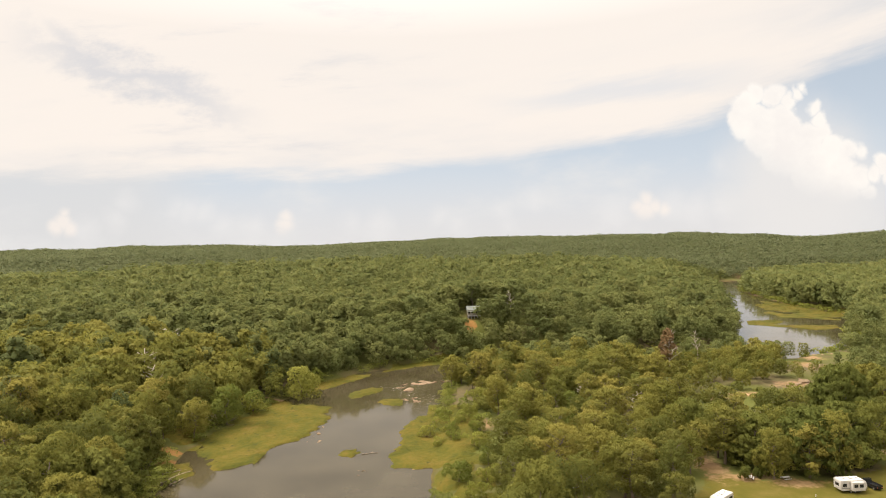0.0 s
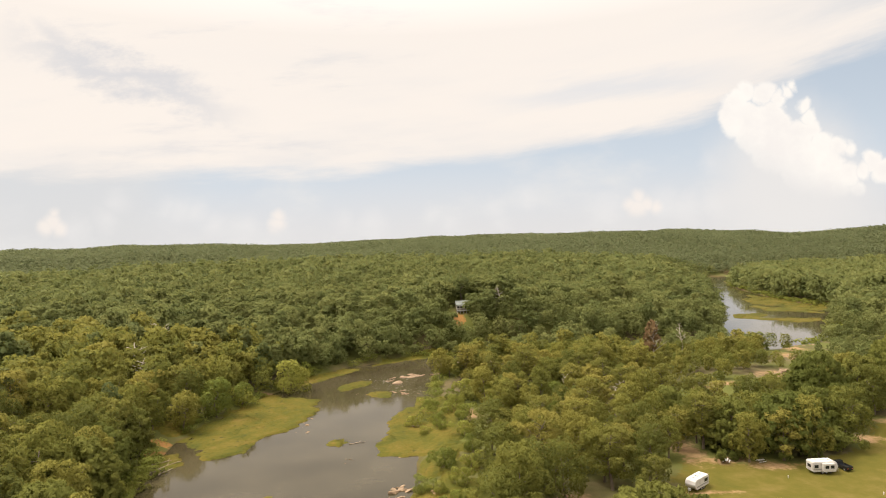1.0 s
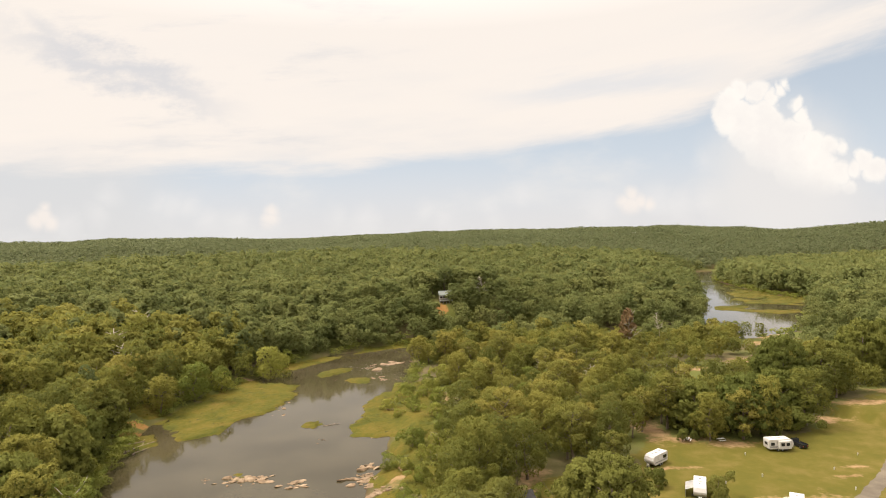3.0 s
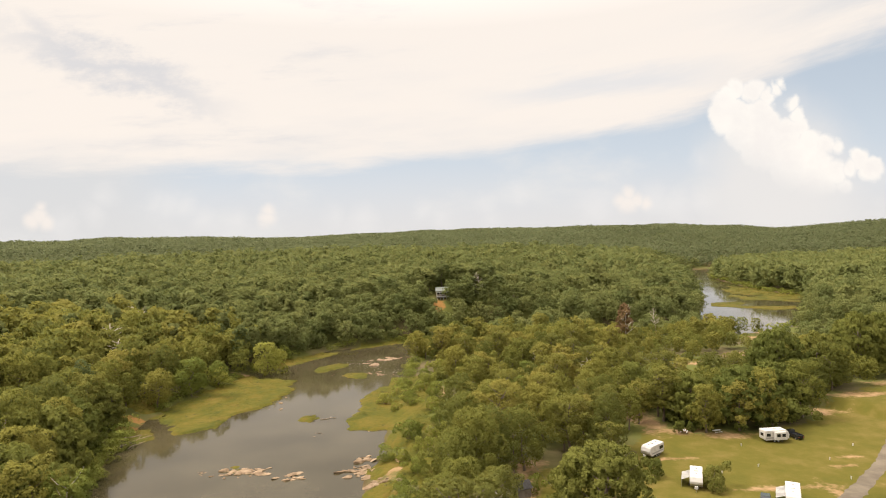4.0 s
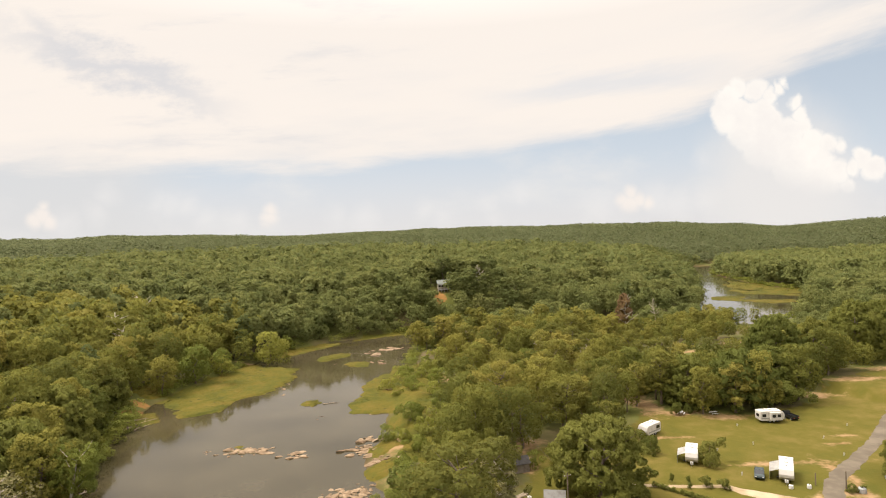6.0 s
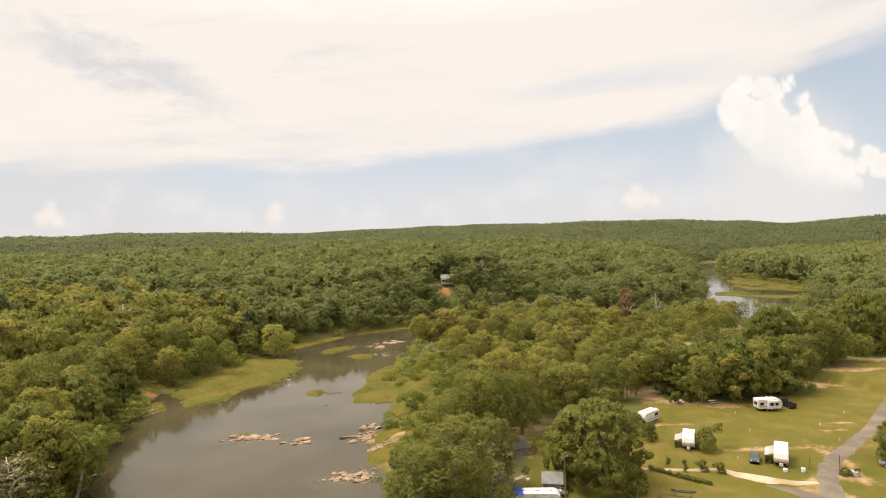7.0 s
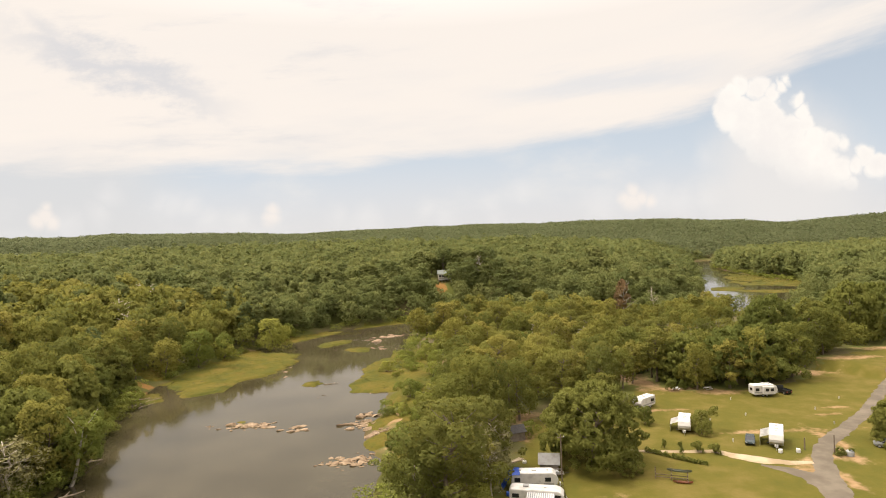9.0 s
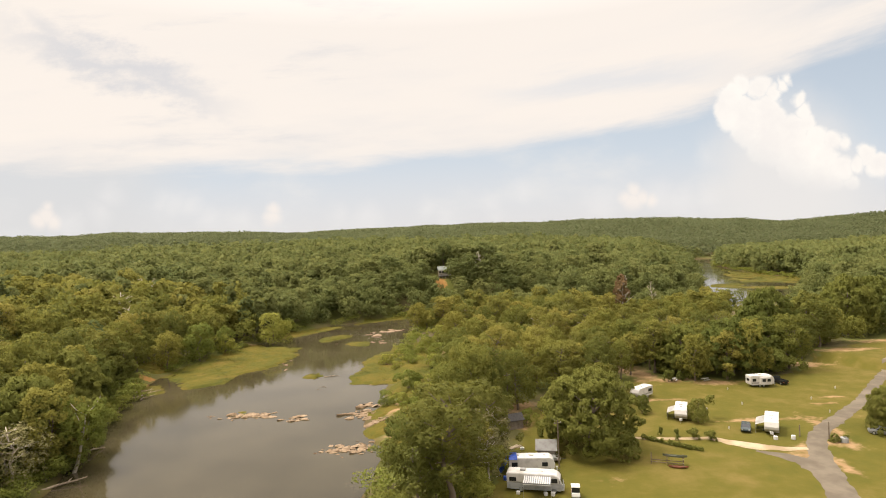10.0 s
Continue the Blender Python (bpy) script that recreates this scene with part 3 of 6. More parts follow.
ribbon("drive", [(33, 109.5, 0.5), (38, 108.6, 0.6), (43.4, 107.9, 0.6), (49.4, 107.6, 0.7), (52.0, 105.0, 1.4), (56, 102.2, 1.7), (60.5, 100.6, 1.0), (64, 100.4, 0.6)], DRIVE, "pale sandy gravel drive across the turf", 0.13)

# ---- trees ----
def crown_cloud(rng, kind, leaves, size, upward=0.15):
    """Leaf clumps of one crown, as small faces round a hull of lobes. Height 1, standing on the origin."""
    if kind == "broad":
        lobes = []
        for k in range(40):
            z = 0.20 + 0.74 * (k + rng.uniform(0, 1)) / 40
            d = (0.34 * math.sin(3.1416 * min(1.0, (z - 0.02) / 1.02)) ** 0.65) * rng.uniform(0.45, 1.08)
            a = k * 2.4 + rng.uniform(-0.7, 0.7)
            lobes.append((d * math.cos(a), d * math.sin(a), z, rng.uniform(0.06, 0.132)))
        lobes += [(rng.normal(0, 0.05), rng.normal(0, 0.05), 0.88, 0.09), (0, 0, 0.42, 0.2), (0.03, 0, 0.62, 0.2)]
    elif kind == "spread":
        lobes = []
        for k in range(170):
            h = rng.uniform(0.0, 1.0) ** 1.15
            d = 0.58 * math.sqrt(max(0.0, 1 - ((h - 0.30) / 0.70) ** 2)) * rng.uniform(0.70, 1.05)
            a = k * 2.4 + rng.uniform(-0.6, 0.6)
            lobes.append((d * math.cos(a), d * math.sin(a), 0.07 + 0.85 * h, rng.uniform(0.055, 0.11)))
        lobes += [(0, 0, 0.62, 0.32), (0.12, 0.05, 0.40, 0.36), (-0.15, -0.05, 0.40, 0.36)]
    elif kind == "high":
        lobes = []
        for k in range(26):
            z = 0.46 + 0.48 * (k + rng.uniform(0, 1)) / 26
            r = 0.26 * math.sin(3.1416 * (z - 0.36) / 0.68) ** 0.6 * rng.uniform(0.5, 1.05)
            lobes.append((r * math.cos(2.4 * k), r * math.sin(2.4 * k), z, rng.uniform(0.055, 0.10)))
    elif kind == "tall":
        lobes = [(rng.normal(0, 0.105), rng.normal(0, 0.105), 0.24 + 0.70 * (k + rng.uniform(0, 1)) / 38, rng.uniform(0.05, 0.095)) for k in range(38)] + [(0, 0, 0.86, 0.13), (0, 0, 0.6, 0.17)]
    elif kind == "pine":
        lobes = []
        for k in range(18):
            z = 0.42 + 0.52 * k / 17
            a, d = rng.uniform(0, 6.283), (1.02 - z) * rng.uniform(0.10, 0.34)
            lobes.append((d * math.cos(a), d * math.sin(a), z, 0.05 + 0.09 * (1.05 - z) + rng.uniform(0, 0.03)))
        lobes.append((0, 0, 0.95, 0.05))
    else:   # shrub: full to the ground
        lobes = [(rng.normal(0, 0.26), rng.normal(0, 0.26), rng.uniform(0.18, 0.70), rng.uniform(0.17, 0.28)) for _ in range(12)] + [(0, 0, 0.62, 0.34)]
    lobes = np.array(lobes)
    # each lobe carries smaller heads of leaves, so that a crown swells at two scales
    heads = {"spread": 5}.get(kind, 9) if leaves > 1200 else 6 if leaves > 200 else 3
    big = np.repeat(np.arange(len(lobes)), heads)
    hd = rng.normal(size=(len(big), 3))
    hd[:, 2] = hd[:, 2] * 0.8 + 0.35
    hd /= np.linalg.norm(hd, axis=1)[:, None]
    hr = lobes[big, 3] * rng.uniform(0.30, 0.62, len(big))
    hc = lobes[big, :3] + hd * (lobes[big, 3] * rng.uniform(0.55, 0.85, len(big)))[:, None] * np.array([1, 1, 0.85])
    n = leaves * 4
    pick = rng.choice(len(big), n, p=hr ** 2 / (hr ** 2).sum())
    d = rng.normal(size=(n, 3))
    d[:, 2] = d[:, 2] * 0.9 + 0.25
    d /= np.linalg.norm(d, axis=1)[:, None]
    wob = 1.0 + 0.14 * np.sin(7 * d[:, 0] + pick) * np.sin(6 * d[:, 1] + 2 * pick) + 0.08 * np.sin(13 * d[:, 2] + pick)
    depth = np.where(rng.uniform(size=n) < 0.15, rng.uniform(0.6, 0.9, n), rng.uniform(0.88, 1.12, n))
    p = hc[pick] + d * (hr[pick] * wob * depth)[:, None] * np.array([1, 1, 0.85])
    free = p[:, 2] > 0.03
    for c, r in list(zip(hc, 0.78 * hr)) + [(q[:3], 0.72 * q[3]) for q in lobes]:
        e = p - c
        free &= e[:, 0] ** 2 + e[:, 1] ** 2 + 1.35 * e[:, 2] ** 2 > r * r
    keep = np.flatnonzero(free)[:leaves]
    p, d, pick = p[keep], d[keep], pick[keep]
    m = len(p)

    def unit(v):
        return v / (np.linalg.norm(v, axis=1)[:, None] + 1e-9)

    # leaves spread over a head turn with it, which gives the soft lit and shaded sides of a crown
    soft = unit(p - lobes[big[pick], :3])
    whole = unit((p - np.array([0, 0, 0.42])) * np.array([1, 1, 0.7]))
    lean = unit((0.16 if kind == "spread" else 0.26) * d + (0.30 if kind == "spread" else 0.40) * soft + 0.45 * whole + rng.normal(0, 0.26, (m, 3)) + np.array([0, 0, upward]))
    nor = unit(d + rng.normal(0, 0.45, (m, 3)))
    nor *= np.where((nor * lean).sum(1) < 0, -1, 1)[:, None]
    t1 = unit(np.cross(nor, rng.normal(size=(m, 3))))
    t2 = np.cross(nor, t1)
    s = size * rng.uniform(0.6, 1.35, (m, 1))
    q = np.stack([p + t1 * s, p - t1 * s * rng.uniform(0.3, 0.7, (m, 1)) + t2 * s * rng.uniform(0.6, 1.0, (m, 1)), p - t1 * s * rng.uniform(0.3, 0.7, (m, 1)) - t2 * s * rng.uniform(0.6, 1.0, (m, 1))], 1)
    q = np.concatenate([q, np.repeat(lean[:, None, :], 3, 1)], 2)
    return q.reshape(-1, 6).astype(np.float32)


def leaves_mesh(name, verts, material):
    """A mesh of loose three-cornered leaf clumps from a flat run of corners, with the normals of their heads where given."""
    n = len(verts) // 3
    lean = verts[:, 3:6] if verts.shape[1] == 6 else None
    verts = verts[:, :3]
    me = bpy.data.meshes.new(name)
    me.vertices.add(3 * n)
    me.vertices.foreach_set("co", np.ascontiguousarray(verts, np.float32).ravel())
    me.loops.add(3 * n)
    me.loops.foreach_set("vertex_index", np.arange(3 * n, dtype=np.int32))
    me.polygons.add(n)
    me.polygons.foreach_set("loop_start", np.arange(0, 3 * n, 3, dtype=np.int32))
    me.materials.append(material)
    me.update(calc_edges=True)
    if lean is not None:
        me.attributes.new("custom_normal", "FLOAT_VECTOR", "POINT").data.foreach_set("vector", np.ascontiguousarray(lean, np.float32).ravel())
    return me


def tube(points, radii, sides=7):
    """A tapered, bent stem as vertices and faces."""
    points = [Vector(p) for p in points]
    verts, faces = [], []
    for k, (p, r) in enumerate(zip(points, radii)):
        ax = (points[min(k + 1, len(points) - 1)] - points[max(k - 1, 0)]).normalized()
        a = ax.orthogonal().normalized()
        b = ax.cross(a)
        for j in range(sides):
            t = 6.28318 * j / sides
            verts.append(p + (a * math.cos(t) + b * math.sin(t)) * r)
    for k in range(len(points) - 1):
        for j in range(sides):
            i, o = k * sides + j, k * sides + (j + 1) % sides
            faces.append((i, o, o + sides, i + sides))
    faces.append(tuple(range((len(points) - 1) * sides, len(points) * sides)))
    return [tuple(v) for v in verts], faces


def stems(rng, kind):
    """Trunk and limbs of a tree of height 1."""
    verts, faces = [], []

    def add(pts, rad, sides=7):
        v, f = tube(pts, rad, sides)
        faces.extend(tuple(i + len(verts) for i in q) for q in f)
        verts.extend(v)

    top = {"pine": 0.97, "tall": 0.85, "snag": 0.98}.get(kind, 0.70)
    thick = {"pine": 0.014, "snag": 0.016, "spread": 0.034}.get(kind, 0.019)
    bend = [(rng.normal(0, 0.012) * k, rng.normal(0, 0.012) * k, top * k / 5 - (0.03 if k == 0 else 0)) for k in range(6)]
    add(bend, [thick * (1.35 if k == 0 else 1.05 - 0.16 * k) for k in range(6)])
    count = {"pine": 8, "shrub": 7, "bush": 7, "snag": 15, "tall": 26, "broad": 14}.get(kind, 8)
    for k in range(count):
        z0 = top * (0.35 + 0.6 * k / count) if kind not in ("shrub", "bush") else 0.05
        a = k * 2.4 + rng.uniform(-0.4, 0.4)
        length = {"pine": 0.20 * (1.1 - z0), "tall": 0.15, "spread": 0.34, "snag": 0.26 * (1.3 - z0), "shrub": 0.3, "bush": 0.3}.get(kind, 0.19)
        lift = 0.03 if kind == "pine" else length * rng.uniform(0.35, 0.9)
        c = np.array([math.cos(a), math.sin(a)])
        base = np.array([np.interp(z0, [b[2] for b in bend], [b[i] for b in bend]) for i in (0, 1)])
        mid, tip = base + c * length * 0.5, base + c * length + rng.normal(0, 0.03, 2)
        r0 = thick * (0.34 if k % 4 == 0 or kind == "snag" else 0.24) * (1.4 if kind == "snag" else 1.0)
        add([(*base, z0), (*mid, z0 + lift * 0.4), (*tip, z0 + lift)], [r0, r0 * 0.62, r0 * 0.2], 5)
        if kind == "snag":
            for w in (-0.7, 0.6):
                e = mid + np.array([math.cos(a + w), math.sin(a + w)]) * length * 0.45
                add([(*mid, z0 + lift * 0.4), (*e, z0 + lift * (0.9 + 0.4 * w))], [r0 * 0.5, r0 * 0.12], 4)
    return verts, faces


KINDS = {"broad": ("oak", "tree"), "spread": ("dense_oak", "tree"), "tall": ("ash", "tree"), "pine": ("pine", "tree"), "shrub": ("willow", "shrub"), "bush": ("dense_oak", "shrub")}
LABELS = {"broad": "full-crowned green broadleaf tree in the river woods", "spread": "dark green spreading oak with a dense crown",
          "tall": "slender olive-green broadleaf tree in the river woods", "pine": "dark green pine standing among broadleaf trees",
          "shrub": "bright yellow-green willow shrub on the river bank", "bush": "dense dark green bush in rough grass"}
rng = np.random.default_rng(11)
MODELS, MID, EDGE, FAR, DOT = {}, {}, {}, {}, {}
for kind, (leaf, cat) in KINDS.items():
    MODELS[kind] = []
    many = {"spread": 46000, "broad": 10000, "tall": 9000, "pine": 3600, "shrub": 3600, "bush": 6000}[kind]
    fine = {"spread": 0.0145, "broad": 0.0132, "tall": 0.0108, "pine": 0.013, "shrub": 0.026, "bush": 0.028}[kind]
    for v in range(5 if kind in ("broad", "tall") else 2):
        MODELS[kind].append((leaves_mesh("crown", crown_cloud(rng, kind, many, fine), LEAF[leaf]), mesh_object("trunk", *stems(rng, kind), [BARK], True)))
    MODELS[kind + "_light"] = []
    for v in range(5 if kind in ("broad", "tall") else 3):
        MODELS[kind + "_light"].append((leaves_mesh("crown", crown_cloud(rng, kind, many * (24 if kind == "spread" else 45) // 100, fine * (2.0 if kind == "spread" else 1.45)), LEAF[leaf]), mesh_object("trunk", *stems(rng, kind), [BARK], True)))
    MID[kind] = [crown_cloud(rng, kind, 900, {"spread": 0.046, "shrub": 0.058, "bush": 0.058}.get(kind, 0.035), 0.4) for _ in range(6)]
    EDGE[kind] = [crown_cloud(rng, kind, 230, {"spread": 0.07, "pine": 0.040, "shrub": 0.09, "bush": 0.09}.get(kind, 0.062), 0.7) for _ in range(8)]
    FAR[kind] = [crown_cloud(rng, kind, 90, {"spread": 0.10, "pine": 0.06, "shrub": 0.12, "bush": 0.12}.get(kind, 0.088), 0.6) for _ in range(6)]
    DOT[kind] = [crown_cloud(rng, kind, 30, {"pine": 0.085}.get(kind, 0.100), 0.9) for _ in range(12)]

GROUPS = {"broad": "woodland trees", "tall": "woodland trees", "pine": "woodland trees", "spread": "spreading oaks", "shrub": "bank shrubs", "bush": "round green bushes"}
first = {}


def plant(kind, x, y, tall, wide=1.0, light=False):
    """One tree as a thing: an empty at its foot with trunk and crown; later ones of a model are copies."""
    key = kind + "_light" if light else kind
    model = int(rng.integers(len(MODELS[key])))
    where = pose(x, y, ground_z(x, y), 0, 0, rng.uniform(0, 360))
    if (key, model) in first:
        ob = copy_thing(first[key, model], where)
    else:
        ob = first[key, model] = tagged(new(KINDS[kind][1]), LABELS[kind], KINDS[kind][1], GROUPS[kind])
        ob.matrix_world = where
        for data in MODELS[key][model]:
            new(data.name.split(".")[0], data).parent = ob
    ob.scale = (tall * wide, tall * wide, tall)
    return ob


# trees that stand out: kind, x, y, height, width factor
HEROES = [("spread", 25.4, 103.8, 15.6, 0.97), ("spread", 79, 158, 16, 0.92), ("spread", 66, 161, 14, 0.9), ("spread", 91, 166, 15, 0.9), ("spread", 55, 178, 14, 0.8), ("spread", 103, 183, 20, 0.70),
          ("spread", 118, 187, 17, 0.72), ("spread", 140, 199, 21, 0.70), ("spread", 156, 208, 20, 0.75), ("tall", -1, 80, 20, 1.35), ("tall", 6, 98, 14, 1.2), ("tall", 0.8, 88.5, 13, 1.2), ("shrub", 2.6, 83.8, 5.0, 1.1), ("shrub", 0.2, 84.6, 5.5, 1.2), ("shrub", -3.5, 84.5, 5.5, 1.2), ("shrub", 4.6, 92, 4.5, 1.0), ("broad", 5.5, 104, 11, 1.0), ("broad", 0, 105, 13, 1.1), ("broad", -6, 80, 14, 0.9),
          ("broad", 4, 118, 18, 1.0), ("broad", 2, 127, 13, 1.0), ("tall", 12, 140, 19, 1.2), ("broad", 2, 138, 16, 1.0), ("shrub", -17, 143, 4.5, 1.0), ("shrub", -12, 155, 6, 1.0),
          ("bush", 42.2, 125, 4.4, 0.7), ("bush", 51.7, 117.8, 5.6, 0.78), ("spread", 85.0, 107.0, 9.5, 0.8), ("broad", -79.5, 117, 12, 0.85), ("shrub", -97, 217, 15.5, 0.95), ("shrub", -80, 254, 16, 0.95),
          ("shrub", -21.5, 198, 4.6, 1.0), ("shrub", -15, 198, 3.6, 1.0), ("shrub", -11, 206, 4.4, 1.0), ("shrub", -17, 216, 4.5, 1.0), ("shrub", -13, 187, 3.0, 1.0), ("broad", -100, 131, 22, 1.0), ("broad", -112, 118, 22, 1.0), ("broad", -96, 112, 18, 1.1), ("broad", -106, 150, 20, 1.0), ("shrub", 28, 216, 8, 1.2),
          ("tall", 20, 236, 18, 1.2),
          ("broad", -85, 92, 14, 1.0), ("spread", -85, 110, 17, 0.85), ("broad", -90, 121, 17, 1.0), ("spread", -94, 132, 18, 0.85), ("broad", -98, 142, 17, 1.0),
          ("spread", -101, 151, 16, 0.85), ("broad", -104, 160, 16, 1.0), ("shrub", -86, 127, 7, 1.1), ("shrub", -93, 143, 7, 1.0), ("shrub", -98, 156, 6, 1.0),
          ("broad", -87, 82, 14, 1.0), ("broad", -88, 96, 17, 1.0), ("pine", -2.5, 366, 19, 1.7), ("pine", 12, 371, 15, 1.3), ("pine", -13, 366, 15, 1.3), ("pine", -10, 372, 16, 1.3)]
for h in HEROES:
    plant(*h, light=h[0] == "spread" and (h[2] > 150 or h[1] < 0))


for k in range(12):
    by = 78 + 8.4 * k
    bx = float(np.interp(by, RIVER[:, 1][:14], (RIVER[:, 0] - RIVER[:, 2])[:14])) - rng.uniform(0.5, 3.5)
    plant("shrub", bx, by + rng.uniform(-1, 1), rng.uniform(2.5, 6.0), rng.uniform(0.9, 1.3), light=by > 110)


def clear_of(x, y, things):
    return all((x - t[1]) ** 2 + (y - t[2]) ** 2 > (0.30 * t[3] * t[4] + 1.5) ** 2 for t in things)


GLADES = [(-17, 226, 6, 28), (87, 208, 12, 14), (114, 226, 11, 15), (139, 258, 11, 17), (-16, 160, 10, 26), (-105, 186, 7, 5), (172, 296, 11, 14), (-4, 345, 5.0, 10), (-1, 357, 9, 8), (95, 226, 12, 6), (83, 222, 8, 5), (146, 272, 7, 10), (120, 238, 10, 6), (158, 284, 8, 14), (-12, 195, 17, 16), (-16, 205, 12, 22), (14, 100, 8, 14), (-22, 130, 10, 24)]


def wood_sites(spacing, keep, spread=0.42, seed=5):
    g = np.random.default_rng(seed)
    lo_x, hi_x, lo_y, hi_y = keep
    xs, ys = np.meshgrid(np.arange(lo_x, hi_x, spacing), np.arange(lo_y, hi_y, spacing))
    x = xs.ravel() + g.uniform(-spread, spread, xs.size) * spacing
    y = ys.ravel() + g.uniform(-spread, spread, xs.size) * spacing
    out, level, side = river_at(x, y)
    ok = (out > 2.5) & ~inside(x, y, FIELD)
    # the crowns of the peninsula stand back from the open reed shore
    ok &= ~((side < 0.5) & (x > -45) & (x < np.interp(y, [62, 99, 120, 160, 200, 232, 255], [-9, -5, -2, 0, 0, -4, -12])) & (y < 255))
    for gx, gy, rx, ry in GLADES:
        ok &= ((x - gx) / rx) ** 2 + ((y - gy) / ry) ** 2 > 1
    return x[ok], y[ok], out[ok], side[ok], g


def choose(g, x, y, out, side):
    """Kind, height and width of a tree from where it grows."""
    r = g.uniform()
    if out < 12 and side > 0.5 and y < 175:
        if r < 0.45:
            return "spread", g.uniform(12, 18), g.uniform(0.75, 0.95)
        return ("broad" if r < 0.8 else "tall"), g.uniform(12, 20), g.uniform(0.95, 1.2)
    if out < 6:
        return ("shrub", g.uniform(4, 9), g.uniform(0.9, 1.2)) if r < 0.6 else ("broad", g.uniform(9, 14), 1.1)
    if side > 0.5:
        dry = x < -70 and y > 330 or x < -110 and y > 262 or y > 420
        if dry and r < 0.75:
            return "pine", g.uniform(15, 19), g.uniform(1.2, 1.6)
        tall = (14 + 6 * min(out / 40, 1)) * g.uniform(0.72, 1.18)
        if abs(x - 0) < 70 and 325 < y < 420:
            tall *= 0.74
            return ("broad", tall, g.uniform(1.05, 1.3)) if r < 0.7 else ("tall", tall * 1.15, g.uniform(1.2, 1.5))
        return ("broad", tall, g.uniform(0.8, 1.05)) if r < 0.6 else ("tall", tall * 1.05, g.uniform(1.0, 1.25)) if r < 0.9 else ("pine", tall * 1.1, 1.2)
    tall = g.uniform(10, 16) if y > 130 else g.uniform(12, 18)
    if y > 170:
        tall = g.uniform(8, 15)
    if y > 188 and 70 < x < 150:
        tall = g.uniform(5.5, 9.0)
    if y > 230 and 105 < x < 200:
        tall = g.uniform(5.5, 8.5) if x > 150 or y < 262 else g.uniform(8, 11)
    if x > 225 and y > 330:
        tall = g.uniform(13, 19) if y < 430 or x > 340 else g.uniform(17, 23)
    return ("broad", tall, g.uniform(0.78, 1.05)) if r < 0.55 else ("tall", tall * 1.1, g.uniform(1.0, 1.25)) if r < 0.85 else ("bush", tall * 0.55, 1.1)


# the woods nearest to the open water: trees of their own
near, back = wood_sites(8.3, (-175, 190, 62, 235)), wood_sites(6.4, (-175, 190, 235, 345), 0.42, 9)
x, y, out, side = (np.concatenate([a, b]) for a, b in zip(near[:4], back[:4]))
g = near[4]
order = np.argsort(np.hypot(x + 10, 0.85 * (y - 95)))
single, rest = [], []
for i in order:
    site = (float(x[i]), float(y[i]), *choose(g, x[i], y[i], out[i], side[i]))
    if clear_of(site[0], site[1], HEROES):
        (single if len(single) < 280 else rest).append(site)
for sx, sy, kind, tall, wide in single:
    plant(kind, sx, sy, tall, wide, light=kind == "spread" or math.hypot(sx, sy) > 165)


def joined_wood(name, sites, bank, label, upland=False):
    """Many trees as one mesh a kind, with bare trunks left out where crowns hide them."""
    g = np.random.default_rng(21)
    for kind in KINDS:
        own = [s for s in sites if s[2] == kind]
        if not own:
            continue
        zs = height(np.array([s[0] for s in own]), np.array([s[1] for s in own]))
        runs = []
        for (sx, sy, _, tall, wide), z in zip(own, zs):
            v, a = bank[kind][int(g.integers(len(bank[kind])))], g.uniform(0, 6.283)
            c, s = math.cos(a) * tall * wide, math.sin(a) * tall * wide
            size = v[:, :3] @ np.array([[c, s, 0], [-s, c, 0], [0, 0, tall]], np.float32) + np.array([sx, sy, z], np.float32)
            turned = v[:, 3:] @ np.array([[math.cos(a), math.sin(a), 0], [-math.sin(a), math.cos(a), 0], [0, 0, 1]], np.float32)
            runs.append(np.concatenate([size, turned], 1))
        # far woods get leaf colours paled and blued to imitate haze
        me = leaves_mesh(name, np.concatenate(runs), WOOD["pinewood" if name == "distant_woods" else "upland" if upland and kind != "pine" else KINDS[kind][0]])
        tones = np.repeat(g.uniform(0, 1, len(runs)), [len(r) for r in runs]).astype(np.float32)
        me.attributes.new("tree_tone", "FLOAT", "POINT").data.foreach_set("value", tones)
        tagged(new(name, me), label, "woods", kind="stuff")


def ring_sites(r0, r1, spacing, half, seed, grow=1.0):
    """Sites of far woods over a sector ahead, spaced wider with distance."""
    g = np.random.default_rng(seed)
    sites, r = [], r0
    while r < r1:
        step = spacing * (r / r0) ** grow
        n = int(2 * half * r / step)
        az = np.linspace(-half, half, n) + g.uniform(-0.45, 0.45, n) * step / r
        rr = r + g.uniform(-0.5, 0.5, n) * step
        px, py = rr * np.sin(az), rr * np.cos(az)
        out, level, side = river_at(px, py)
        ok = (out > 1.5) & ~inside(px, py, FIELD) & ~((px > -175) & (px < 190) & (py < 345))
        for gx, gy, rx, ry in GLADES:
            ok &= ((px - gx) / rx) ** 2 + ((py - gy) / ry) ** 2 > 1
        for a, b, o, s in zip(px[ok], py[ok], out[ok], side[ok]):
            kind, tall, wide = choose(g, a, b, o, s)
            if r0 >= 1000:
                kind, tall = "broad" if g.uniform() < 0.6 else kind, 7.5 + 0.4 * tall
            sites.append((float(a), float(b), kind, tall, wide * max(1.0, step / 9.0)))
        r += step * 0.85
    return sites


